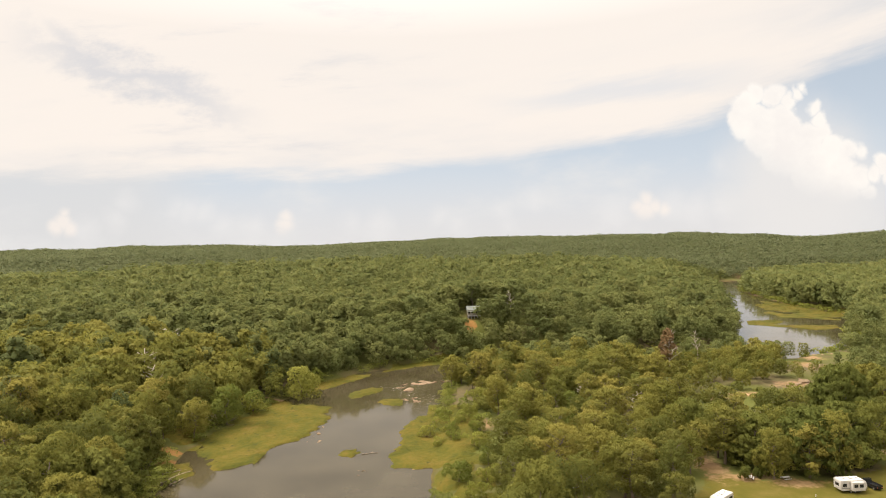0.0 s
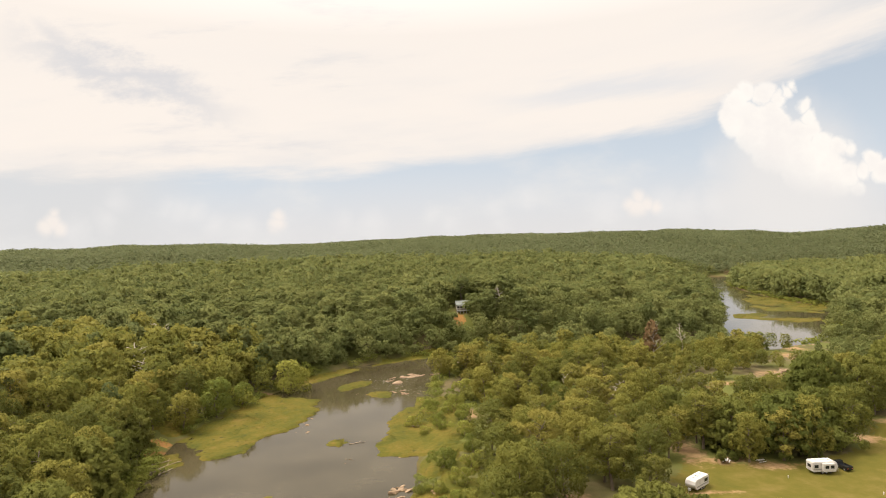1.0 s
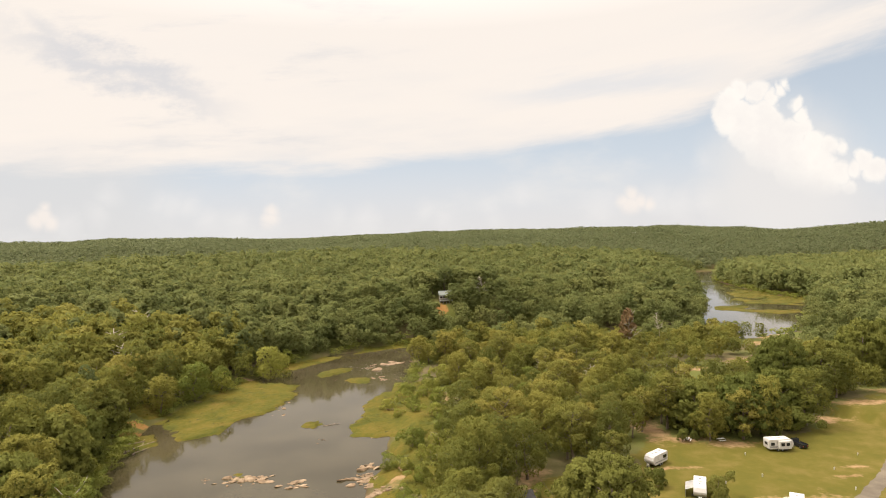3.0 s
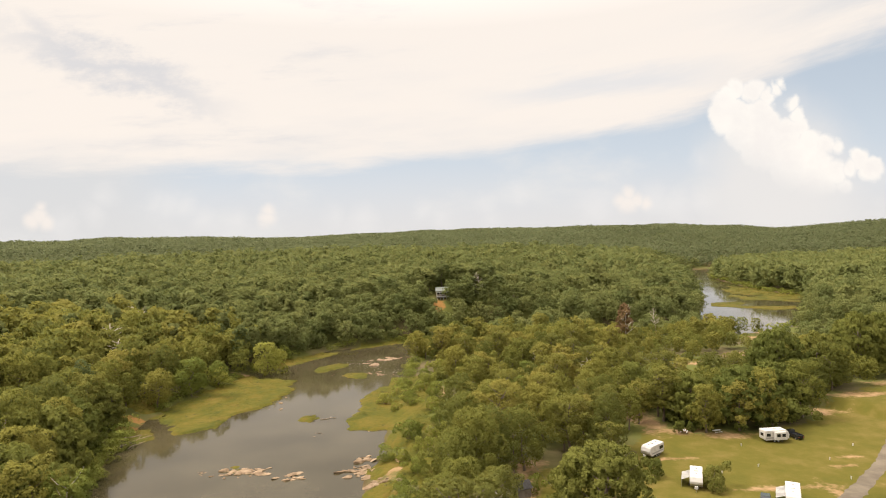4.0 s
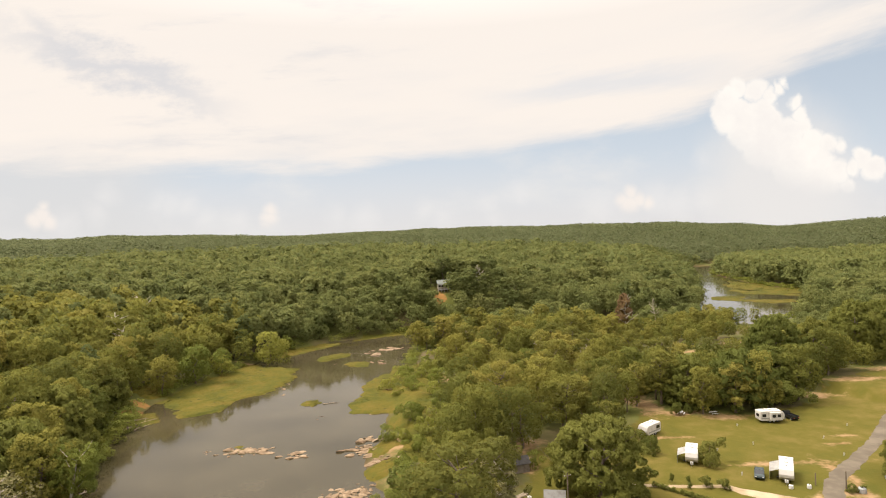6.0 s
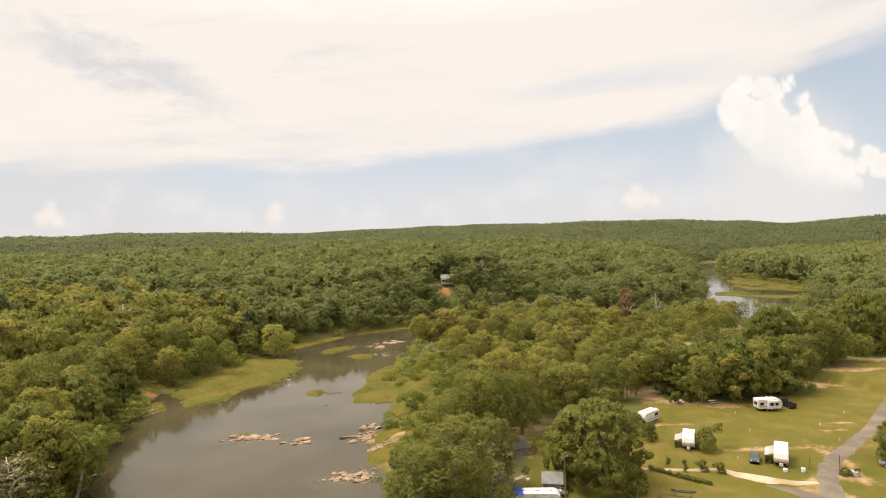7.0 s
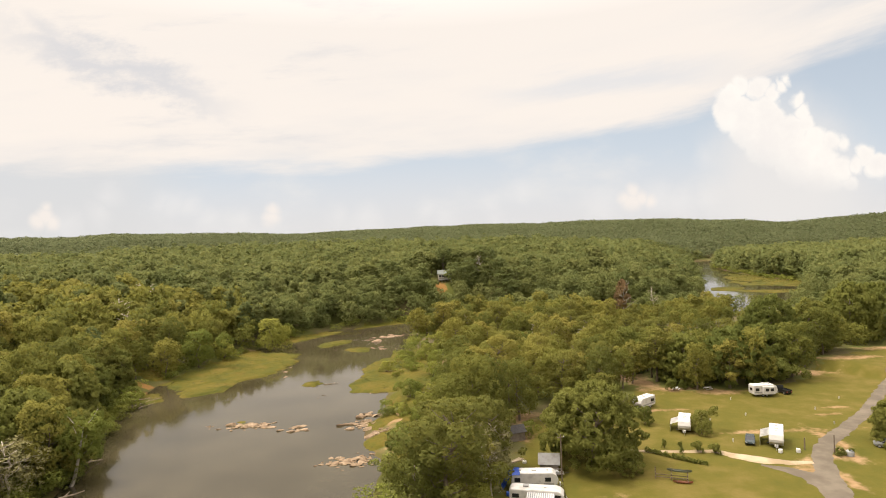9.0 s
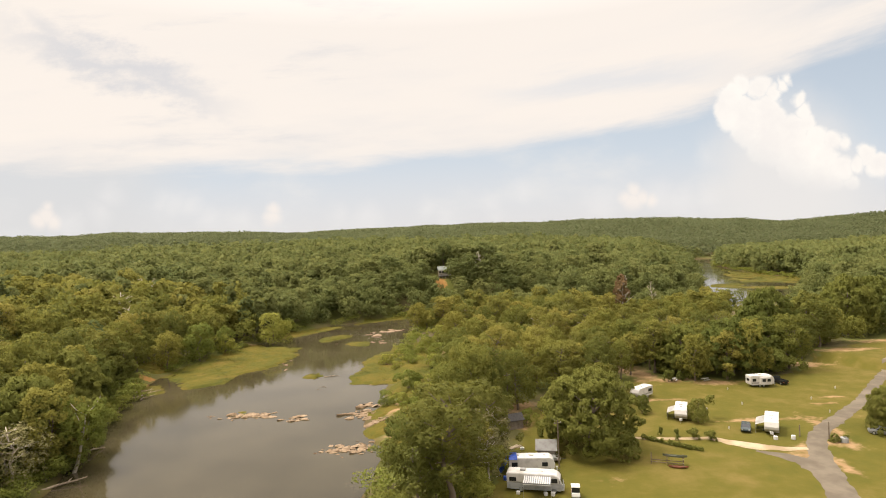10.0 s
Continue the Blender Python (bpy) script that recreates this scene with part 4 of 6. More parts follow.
wood = rest + ring_sites(150, 470, 8.2, radians(43), 3, 0.15)
joined_wood("woods", [w for w in wood if w[1] < 285 and w[0] < 150], MID, "dense mixed green woods on the rising river bank")
joined_wood("back_woods", [w for w in wood if w[1] >= 285 or w[0] >= 150], MID, "dense green woods behind the river bank", True)
far = ring_sites(470, 1000, 8.6, radians(42), 4, 0.30)
joined_wood("far_woods", [w for w in far if math.hypot(w[0], w[1]) < 680], EDGE, "far green woods of pine and broadleaf trees", True)
joined_wood("far_woods", [w for w in far if math.hypot(w[0], w[1]) >= 680], FAR, "far green woods of pine and broadleaf trees", True)
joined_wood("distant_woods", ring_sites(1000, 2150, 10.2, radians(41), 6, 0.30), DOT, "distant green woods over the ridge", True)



def bank_growth():
    """Low bushes along both banks, where no reeds stand."""
    g = np.random.default_rng(41)
    lower, upper = [], []
    for a, b in zip(RIVER[:-1], RIVER[1:]):
        long = math.hypot(*(b - a)[:2])
        if a[1] < 60 or a[1] > 900 or long > 130:
            continue
        d = (b - a)[:2] / long
        for k in range(int(long / 1.9)):
            t = (k + g.uniform(0, 1)) * 1.9 / long
            for s in (-1, 1):
                p = a + (b - a) * t
                q = p[:2] + np.array([-d[1], d[0]]) * s * (p[2] + g.uniform(-0.5, 6.5))
                if inside(q[0], q[1], FIELD) or any(((q[0] - gx) / rx) ** 2 + ((q[1] - gy) / ry) ** 2 < 1 for gx, gy, rx, ry in SAND + CLAY + [(-106, 186, 9, 6)]):
                    continue
                if s < 0 and 100 < q[1] < 200 and q[0] > -60 and q[0] < 0:
                    continue
                out = river_at(np.array([q[0]]), np.array([q[1]]))[0][0]
                if out > -0.6:
                    (lower if q[1] < 345 and q[0] < 120 else upper).append((float(q[0]), float(q[1]), "shrub", g.uniform(1.2, 4.0), g.uniform(0.9, 1.5)))
    joined_wood("bank_growth", lower, {"shrub": [v[: 3 * 260] for v in MID["shrub"]]}, "low yellow-green bushes along the river bank")
    joined_wood("bank_growth", upper, FAR, "low green bushes along the upper river bank")


bank_growth()


def shore_bushes():
    """Willow bushes scattered over the open reed shore of the peninsula."""
    g = np.random.default_rng(52)
    for bx, by, tall in [(-12, 122, 3.5), (-9, 131, 4.5), (-13, 139, 3.5), (-7, 143, 5), (-5, 154, 5), (-11, 163, 2.5), (-4, 166, 5), (-14.5, 190, 3.8), (-18.5, 187, 3.2), (-6, 181, 5), (-5, 196, 6),
                         (-10, 113, 5.5), (-13, 105, 5), (-8, 212, 6), (-10, 222, 5), (-17, 200, 2.2), (-21, 210, 2.0)]:
        plant("shrub", bx, by, tall, g.uniform(0.9, 1.15))
    for bx, by, tall in [(6.5, 213, 9.5), (12, 220, 8.0), (22, 190, 8.5), (-4, 226, 8.0)]:
        plant("shrub", bx, by, tall, 0.85)


shore_bushes()

# ---- sedge, rocks and driftwood of the river ----
def sedge_bed(poly, level, tall, dense, seed, label, gaps=0.0):
    """A low bed of water plants: a mound just over the water and blades on it."""
    g = np.random.default_rng(seed)
    px, py = np.array([p[0] for p in poly], float), np.array([p[1] for p in poly], float)
    step = 0.9
    xs, ys = np.arange(px.min() - 2, px.max() + 3, step), np.arange(py.min() - 2, py.max() + 3, step)
    gx, gy = np.meshgrid(xs, ys)
    wx, wy = gx + 1.3 * waves(gx, gy, 4.0, seed) + 0.7 * waves(gx, gy, 1.5, seed + 3), gy + 1.3 * waves(gx, gy, 4.5, seed + 1) + 0.7 * waves(gx, gy, 1.7, seed + 4)
    cover = sum(inside(wx + 1.6 * math.cos(a), wy + 1.6 * math.sin(a), poly) * 1.0 for a in np.arange(6) * 1.047) / 6
    cover = cover - gaps * smooth(waves(gx, gy, 5.0, seed + 2.0), 0.25, 0.6)
    land = height(gx, gy)
    z = np.maximum(level - 0.35, land - 0.30) + (0.80 + 0.16 * waves(gx, gy, 7.0, seed)) * smooth(cover, 0.15, 0.65) + 0.10 * waves(gx, gy, 2.2, 0.3)
    mound = mesh_object("bed", np.stack([gx, gy, z], -1).reshape(-1, 3), grid_faces(len(ys), len(xs)), [SEDGE], True)
    n = int(len(px) and (xs[-1] - xs[0]) * (ys[-1] - ys[0]) * dense)
    bx, by = g.uniform(xs[0], xs[-1], n), g.uniform(ys[0], ys[-1], n)
    ix, iy = ((bx - xs[0]) / step).astype(int).clip(0, len(xs) - 2), ((by - ys[0]) / step).astype(int).clip(0, len(ys) - 2)
    ok = cover[iy, ix] > 0.45
    bx, by, bz = bx[ok], by[ok], z[iy, ix][ok] - 0.05
    m = len(bx)
    a, h, w = g.uniform(0, 6.283, m), 0.22 * tall * g.uniform(0.5, 1.2, m) * (1 + 0.35 * waves(bx, by, 6.0, 0.9)), g.uniform(0.10, 0.22, m)
    lx, ly = g.normal(0, 0.4, m) * tall, g.normal(0, 0.4, m) * tall
    v = np.stack([np.stack([bx + w * np.cos(a), by + w * np.sin(a), bz], -1), np.stack([bx - w * np.cos(a), by - w * np.sin(a), bz], -1), np.stack([bx + lx, by + ly, bz + h], -1)], 1)
    ob = tagged(new("sedge_bed", mound), label, "water plants", kind="stuff")
    new("blades", leaves_mesh("blades", v.reshape(-1, 3), SEDGE)).parent = ob


sedge_bed([(-99, 197), (-91, 183), (-82, 172.5), (-74, 175), (-72.5, 190), (-63, 204), (-61, 222), (-65, 240), (-76, 243), (-87, 250), (-94, 228)], 0, 0.42, 6.0, 1, "broad bed of yellow-green water plants in the shallows", 0.45)
sedge_bed([(-34.5, 178), (-29, 171.5), (-19, 171), (-9, 172), (-3, 190), (-6, 204), (-18, 224), (-27, 223), (-32, 207), (-30.5, 190)], 0, 0.5, 6.0, 2, "yellow-green reed bed round the river bank", 0.35)
sedge_bed([(-49, 184), (-46, 181.5), (-43, 183), (-43.5, 186), (-47, 187.5)], 0, 0.6, 9.0, 3, "small tuft of green water plants in the river")
sedge_bed([(-45.5, 179.5), (-43.5, 178.6), (-42.8, 180.4), (-44.4, 181)], 0, 0.4, 9.0, 23, "small tuft of green water plants in the river")
sedge_bed([(-60, 258), (-56, 252), (-50, 258), (-46, 266), (-50, 270), (-57, 265)], 0.3, 0.5, 6.0, 4, "green plants on a shoal above the rapids", 0.4)
sedge_bed([(-82, 262), (-70, 273), (-60, 287), (-55, 296), (-63, 299), (-75, 284), (-86, 268)], 0.1, 0.5, 5.0, 5, "yellow-green water plants under the bank")
sedge_bed([(-52, 300), (-38, 311), (-20, 318), (-4, 323), (-6, 328), (-24, 324), (-45, 315)], 0.55, 0.5, 5.0, 6, "strip of green water plants under the far bank")
sedge_bed([(-45, 243), (-38, 238), (-33, 243), (-37, 249), (-43, 249)], 0.05, 0.4, 5.0, 7, "green plants on a rock ledge in the rapids", 0.6)
sedge_bed([(-19, 158), (-15, 150), (-10, 158), (-11, 172), (-17, 172), (-18, 165)], 0, 0.7, 5.0, 8, "yellow-green reeds along the near bank", 0.2)
sedge_bed([(-22, 138), (-18, 133), (-14, 137), (-15, 146), (-20, 147)], 0, 0.6, 5.0, 9, "yellow-green reeds among bank rocks", 0.4)
sedge_bed([(-22, 200), (-10, 196), (-4, 208), (-10, 226), (-17, 236), (-21, 224)], 0.5, 0.8, 4.0, 26, "tall yellow-green growth on the river bank", 0.15)
sedge_bed([(-21, 124), (-18, 120), (-14, 122), (-15, 131), (-19, 130)], 0, 0.9, 6.0, 10, "bright yellow-green reeds among bank rocks", 0.2)
sedge_bed([(-13, 130), (-12, 112), (-7, 112), (-3, 140), (-3, 175), (-9, 175), (-12, 160), (-12, 146)], 0.2, 0.8, 5.0, 28, "tangle of yellow-green growth on the river bank", 0.7)
sedge_bed([(200, 436), (196, 418), (214, 422), (224, 432), (222, 440), (208, 440)], 2.5, 0.8, 2.5, 29, "green water plants on a shoal in the wide reach", 0.2)
sedge_bed([(212, 404), (222, 388), (240, 394), (244, 402), (226, 410)], 2.5, 0.7, 2.0, 30, "brown-green water plants on a shoal in the wide reach", 0.85)
sedge_bed([(232, 452), (262, 446), (300, 452), (296, 470), (262, 476), (240, 470)], 2.45, 0.6, 2.0, 32, "brown-green water plants on a shoal in the wide reach", 0.6)
sedge_bed([(192, 425), (206, 408), (232, 392), (238, 398), (214, 414), (200, 428)], 2.5, 0.8, 2.5, 12, "green water plants on a shoal in the wide reach", 0.3)
sedge_bed([(262, 545), (252, 505), (268, 470), (285, 440), (296, 445), (285, 480), (290, 540), (280, 560)], 2.5, 0.9, 2.0, 13, "green and yellow water plants on a long shoal", 0.8)
sedge_bed([(238, 490), (244, 455), (262, 428), (266, 434), (250, 462), (246, 492)], 2.5, 0.7, 2.5, 14, "green water plants on a shoal in the wide reach", 0.35)
sedge_bed([(284, 585), (296, 520), (306, 455), (298, 425), (290, 440), (290, 490), (278, 550)], 2.5, 0.9, 2.0, 27, "green and yellow reeds under the upper river bank", 0.8)
sedge_bed([(-101, 178), (-93, 166), (-88, 168), (-94, 180)], 0, 0.5, 5.0, 15, "green plants by a clay bank", 0.3)
sedge_bed([(-116, 204), (-103, 192), (-99, 198), (-104, 214), (-112, 216)], 0.4, 0.7, 4.0, 16, "low green bank growth by a clay slip", 0.2)


sedge_bed([(-56.5, 142.8), (-54, 142.2), (-52.8, 143.6), (-55, 144.6)], 0.25, 0.7, 9.0, 24, "green tuft growing on a rock ledge in the river")


def rock_mesh(g, flat):
    bm = bmesh.new()
    bmesh.ops.create_icosphere(bm, subdivisions=2, radius=1.0)
    cuts = [(Vector(g.normal(size=3)).normalized(), g.uniform(0.42, 0.85)) for _ in range(11)]
    for v in bm.verts:
        for n, d in cuts:
            over = v.co.dot(n) - d
            if over > 0:
                v.co -= n * over
        v.co *= 1 + 0.08 * noise.noise(v.co * 2.5)
        v.co.x *= 1.5
        v.co.z *= flat
    me = bpy.data.meshes.new("rock")
    bm.to_mesh(me)
    bm.free()
    me.materials.append(ROCK)
    return me


grock = np.random.default_rng(31)
ROCKS = [rock_mesh(grock, f) for f in (0.24, 0.30, 0.34, 0.40, 0.52, 0.22)]
# clusters: x, y, spread along, spread across, count, smallest, largest, heading, level
CLUSTERS = [(-63, 142, 1.6, 1.0, 7, 0.25, 0.7, 10, 0), (-54.5, 141.8, 5.2, 2.4, 56, 0.25, 1.1, 8, 0), (-47.5, 140.8, 1.8, 0.8, 5, 0.5, 1.2, 5, 0), (-39.5, 139.2, 3.4, 0.8, 14, 0.3, 1.2, 18, 0), (-38, 136.8, 3.0, 0.7, 12, 0.3, 1.2, 14, 0),
            (-22.0, 115.5, 4.6, 3.4, 80, 0.25, 1.05, 10, 0), (-26, 115, 2.4, 1.0, 8, 0.25, 0.6, 10, 0), (-22.5, 139, 3.8, 4.2, 54, 0.3, 1.15, 20, 0), (-22.5, 147, 2.6, 2.2, 20, 0.3, 1.2, 15, 0), (-18, 130, 2.4, 4.0, 20, 0.4, 1.3, 30, 0.1), (-33.5, 263, 1.5, 1.0, 3, 1.0, 2.2, 0, 0.2),
            (-24, 276, 8.5, 2.6, 34, 0.6, 2.2, 12, 0.3), (-37, 272, 2.5, 3.0, 6, 0.5, 1.3, 20, 0.2), (-31, 245, 8.0, 1.6, 20, 0.4, 1.1, -24, 0.0), (-62, 208, 3.0, 8.0, 7, 0.3, 0.7, 0, 0), (-20, 204, 2.5, 3.0, 14, 0.3, 0.8, 60, 0.5), (2, 304, 9.0, 5.0, 24, 0.6, 2.0, 10, 0.8), (-38, 268, 3.0, 4.0, 8, 0.5, 1.5, 30, 0.2), (-40, 247, 9.0, 2.2, 16, 0.4, 1.2, 12, -0.05),
            (-40, 169, 3.0, 2.0, 4, 0.2, 0.5, 0, 0), (-28, 170, 5.0, 1.5, 4, 0.2, 0.5, 0, 0), (-60, 197, 4.0, 3.0, 5, 0.2, 0.5, 0, 0), (-17, 196, 3.0, 6.0, 8, 0.4, 1.2, 70, 0.4),
            (-16, 192, 3.5, 5, 14, 0.25, 0.8, 60, 0.3), (124, 240, 7.0, 3.0, 12, 0.7, 2.2, 35, 2.2), (146, 270, 4.0, 6.0, 10, 0.6, 2.0, 60, 2.3), (166, 296, 6.0, 3.0, 6, 0.6, 1.6, 20, 2.3),
            (60, 314, 20, 5.0, 12, 0.7, 2.2, 10, 1.5), (-15, 128, 2.5, 3.0, 6, 0.4, 1.1, 30, 0.3)]
rubble = []
for cx, cy, along, across, count, small, large, turn, level in CLUSTERS:
    c, s = math.cos(radians(turn)), math.sin(radians(turn))
    for k in range(count):
        a, b = grock.normal(0, 0.55) * along, grock.normal(0, 0.55) * across
        rx, ry, size = cx + a * c - b * s, cy + a * s + b * c, small + (large - small) * grock.uniform() ** 2
        model = ROCKS[int(grock.integers(len(ROCKS)))]
        m = pose(rx, ry, max(level, ground_z(rx, ry)) + 0.06 * size, grock.normal(0, 7), grock.normal(0, 7), turn + grock.normal(0, 16))
        scale = (size, size * grock.uniform(0.6, 0.95), size * grock.uniform(0.8, 1.2))
        if size < 0.42 or cy > 230 and size < 0.9:
            rubble.append((model, m @ Matrix.Diagonal((*scale, 1.0))))
            continue
        ob = tagged(new("rock", model), "tan river rock with a worn flat top", "rock", "river rocks")
        ob.matrix_world = m
        ob.scale = scale


def build_rubble():
    verts, faces = [], []
    for model, m in rubble:
        faces += [tuple(i + len(verts) for i in p.vertices) for p in model.polygons]
        verts += [tuple(m @ v.co) for v in model.vertices]
    tagged(new("small_stones", mesh_object("small_stones", verts, faces, [ROCK])), "scattered small tan stones in the shallows", "stones", kind="stuff")


build_rubble()


def snag(x, y, tall, wide, label, seed, dry=0, leaf=DRY_LEAF, kind="pine", size=0.026):
    g = np.random.default_rng(seed)
    ob = tagged(new("dead_tree"), label, "dead tree")
    ob.matrix_world = pose(x, y, ground_z(x, y), 0, 0, g.uniform(0, 360))
    new("trunk", mesh_object("trunk", *stems(g, "snag"), [BARE_WOOD], True)).parent = ob
    if dry:
        new("crown", leaves_mesh("crown", crown_cloud(g, kind, dry, size), leaf)).parent = ob
    ob.scale = (tall * wide, tall * wide, tall)


snag(-133, 229, 21, 1.4, "bare grey dead tree standing in green woods", 1)
snag(-126, 222, 18, 1.3, "bare grey dead tree standing in green woods", 2)
snag(-142, 262, 22, 1.2, "bare pale dead tree standing in green woods", 3)
snag(79, 258, 21, 0.85, "brown dead pine with dry needles among green trees", 4, 1500)
snag(-80, 98, 10.5, 1.6, "pale bare-twigged tree leaning over the river bank", 5, 2600, THIN_LEAF, "broad", 0.016)
snag(-84, 102, 9, 1.7, "pale bare-twigged tree leaning over the river bank", 6, 2200, THIN_LEAF, "broad", 0.016)
snag(6.8, 96.5, 11, 1.3, "grey-brown thinning tree with bare twigs beside the campers", 21, 4200, THIN_LEAF, "tall", 0.012)
snag(5.2, 91, 9, 1.4, "grey-brown thinning tree with bare twigs beside the campers", 22, 3600, THIN_LEAF, "tall", 0.013)
snag(46, 196, 12, 1.3, "thin grey bare tree among green trees", 7)
snag(104, 290, 15, 0.8, "tall pale bare trunk by the upper river", 8)
snag(33, 214, 12, 1.2, "thin grey bare tree among green trees", 9)
snag(20, 352, 17, 1.0, "bare pale dead tree near a hilltop house", 10)


def leaning_tree(x, y, tall, tip, label, seed):
    """A lone tree bent out over the water, its crown carried high on a bare stem."""
    g = np.random.default_rng(seed)
    ob = tagged(new("tree"), label, "tree")
    ob.matrix_world = pose(x, y, ground_z(x, y) - 0.1)
    bend = [(tip[0] * (k / 6) ** 0.7, tip[1] * (k / 6) ** 0.7, 0.80 * tall * k / 6) for k in range(7)]
    v, f = tube(bend, [0.022 * tall * (1.25 - 0.16 * k) for k in range(7)], 8)
    for k in range(9):
        b = bend[3 + k % 4]
        a, reach = 2.4 * k, 0.20 * tall
        v2, f2 = tube([b, (b[0] + 0.6 * reach * math.cos(a), b[1] + 0.6 * reach * math.sin(a), b[2] + 0.5 * reach), (b[0] + reach * math.cos(a), b[1] + reach * math.sin(a), b[2] + 1.1 * reach)], [0.09, 0.06, 0.02], 5)
        f += [tuple(i + len(v) for i in q) for q in f2]
        v += v2
    new("trunk", mesh_object("trunk", v, f, [BARE_WOOD], True)).parent = ob
    c = crown_cloud(g, "high", 6500, 0.0145)
    c[:, :3] *= tall
    c[:, 0] += tip[0]
    c[:, 1] += tip[1]
    new("crown", leaves_mesh("crown", c, LEAF["willow"])).parent = ob


leaning_tree(-75.2, 107.5, 14.5, (2.6, 0.6), "light green tree with a pale stem leaning over the river", 91)


def driftwood(x, y, z, length, thick, turn, tilt, seed):
    g = np.random.default_rng(seed)
    pts = [(length * (k / 5 - 0.5), g.normal(0, 0.03) * length, g.normal(0, 0.01) * length) for k in range(6)]
    v, f = tube(pts, [thick * (1 - 0.13 * k) for k in range(6)])
    for k in range(3):
        b = pts[2 + k]
        v2, f2 = tube([b, (b[0] + 0.12 * length, b[1] + (0.12 if k % 2 else -0.12) * length, b[2] + 0.05 * length)], [thick * 0.4, thick * 0.12], 5)
        f += [tuple(i + len(v) for i in q) for q in f2]
        v += v2
    ob = tagged(new("driftwood_log", mesh_object("driftwood_log", v, f, [LOG_WOOD], True)), "grey-brown fallen log lying at the water's edge", "log", "driftwood logs")
    ob.matrix_world = pose(x, y, z, 0, tilt, turn)


for k, d in enumerate([(-92, 168, 0.3, 9, 0.25, 55, -4), (-94, 172, 0.4, 7, 0.2, 40, 3), (-73, 101, 0.4, 8, 0.28, 35, -5), (-78, 118, 0.8, 7, 0.22, 75, 12), (-90, 165, 0.2, 6, 0.18, 70, 0), (160, 292, 2.7, 12, 0.3, 25, 0),
                       (166, 297, 2.7, 10, 0.28, -10, 0), (126, 243, 3.0, 11, 0.3, 35, 0), (-39.5, 184, 0.15, 5, 0.12, 15, 0)]):
    driftwood(*d, 50 + k)

# ---- the camp ground ----
def part(name, bm, material, parent, label=""):
    me = bpy.data.meshes.new(name)
    bm.to_mesh(me)
    bm.free()
    me.materials.append(material)
    ob = new(name, me)
    ob.parent = parent
    if label:
        ob["label"] = label
    return ob


def thing(name, m, label, category, group=""):
    ob = new(name)
    ob.matrix_world = m
    return tagged(ob, label, category, group)


def boxed(x0, x1, y0, y1, z0, z1, round_by=0.0, steps=2, only=None):
    bm = bmesh.new()
    bmesh.ops.create_cube(bm, size=1.0, matrix=Matrix.Translation(((x0 + x1) / 2, (y0 + y1) / 2, (z0 + z1) / 2)) @ Matrix.Diagonal((x1 - x0, y1 - y0, z1 - z0, 1)))
    if round_by:
        edges = [e for e in bm.edges if only is None or only(e)]
        bmesh.ops.bevel(bm, geom=edges, offset=round_by, segments=steps, affect="EDGES", profile=0.5)
    return bm


def rod(a, b, r, sides=10, r2=None):
    bm = bmesh.new()
    a, b = Vector(a), Vector(b)
    m = Matrix.Translation((a + b) / 2) @ (b - a).to_track_quat("Z", "Y").to_matrix().to_4x4()
    bmesh.ops.create_cone(bm, cap_ends=True, segments=sides, radius1=r, radius2=r if r2 is None else r2, depth=(b - a).length, matrix=m)
    return bm


def sweep(profile, x0, x1, inset=0.0):
    """An outline in y, z drawn out along x."""
    bm = bmesh.new()
    rings = []
    for x, k in ((x0, 0.9), (x0 + inset, 1.0), (x1 - inset, 1.0), (x1, 0.9)) if inset else ((x0, 1.0), (x1, 1.0)):
        rings.append([bm.verts.new((x, y * k, z)) for y, z in profile])
    for a, b in zip(rings[:-1], rings[1:]):
        for i in range(len(profile)):
            j = (i + 1) % len(profile)
            bm.faces.new((a[i], a[j], b[j], b[i]))
    bm.faces.new(rings[0][::-1])
    bm.faces.new(rings[-1])
    bmesh.ops.recalc_face_normals(bm, faces=bm.faces)
    return bm


def side_shape(outline, y0, y1, round_by=0.12):
    """An outline in x, z drawn out across y, its long edges rounded."""
    bm = bmesh.new()
    rings = [[bm.verts.new((x, y, z)) for x, z in outline] for y in (y0, y1)]
    n = len(outline)
    for i in range(n):
        j = (i + 1) % n
        bm.faces.new((rings[0][i], rings[0][j], rings[1][j], rings[1][i]))
    bm.faces.new(rings[0][::-1])
    bm.faces.new(rings[1])
    bmesh.ops.recalc_face_normals(bm, faces=bm.faces)
    if round_by:
        bmesh.ops.bevel(bm, geom=[e for e in bm.edges if abs(e.verts[0].co.y - e.verts[1].co.y) < 1e-4], offset=round_by, segments=2, affect="EDGES", profile=0.5)
    return bm


def wheel(parent, x, y, r, wide):
    w = part("wheel", rod((x, y - wide / 2, r), (x, y + wide / 2, r), r * 0.62, 14), ALLOY, parent, "dull alloy rim")
    bm = bmesh.new()
    prof = [(r * 0.6, -wide / 2), (r * 0.92, -wide / 2), (r, -wide / 3), (r, wide / 3), (r * 0.92, wide / 2), (r * 0.6, wide / 2)]
    rings = [[bm.verts.new((x + math.cos(t) * q, y + o, r + math.sin(t) * q)) for q, o in prof] for t in np.arange(18) * 6.28318 / 18]
    for a, b in zip(rings, rings[1:] + rings[:1]):
        for i in range(len(prof)):
            bm.faces.new((a[i], a[(i + 1) % len(prof)], b[(i + 1) % len(prof)], b[i]))
    part("tyre", bm, RUBBER, w, "black rubber tyre")


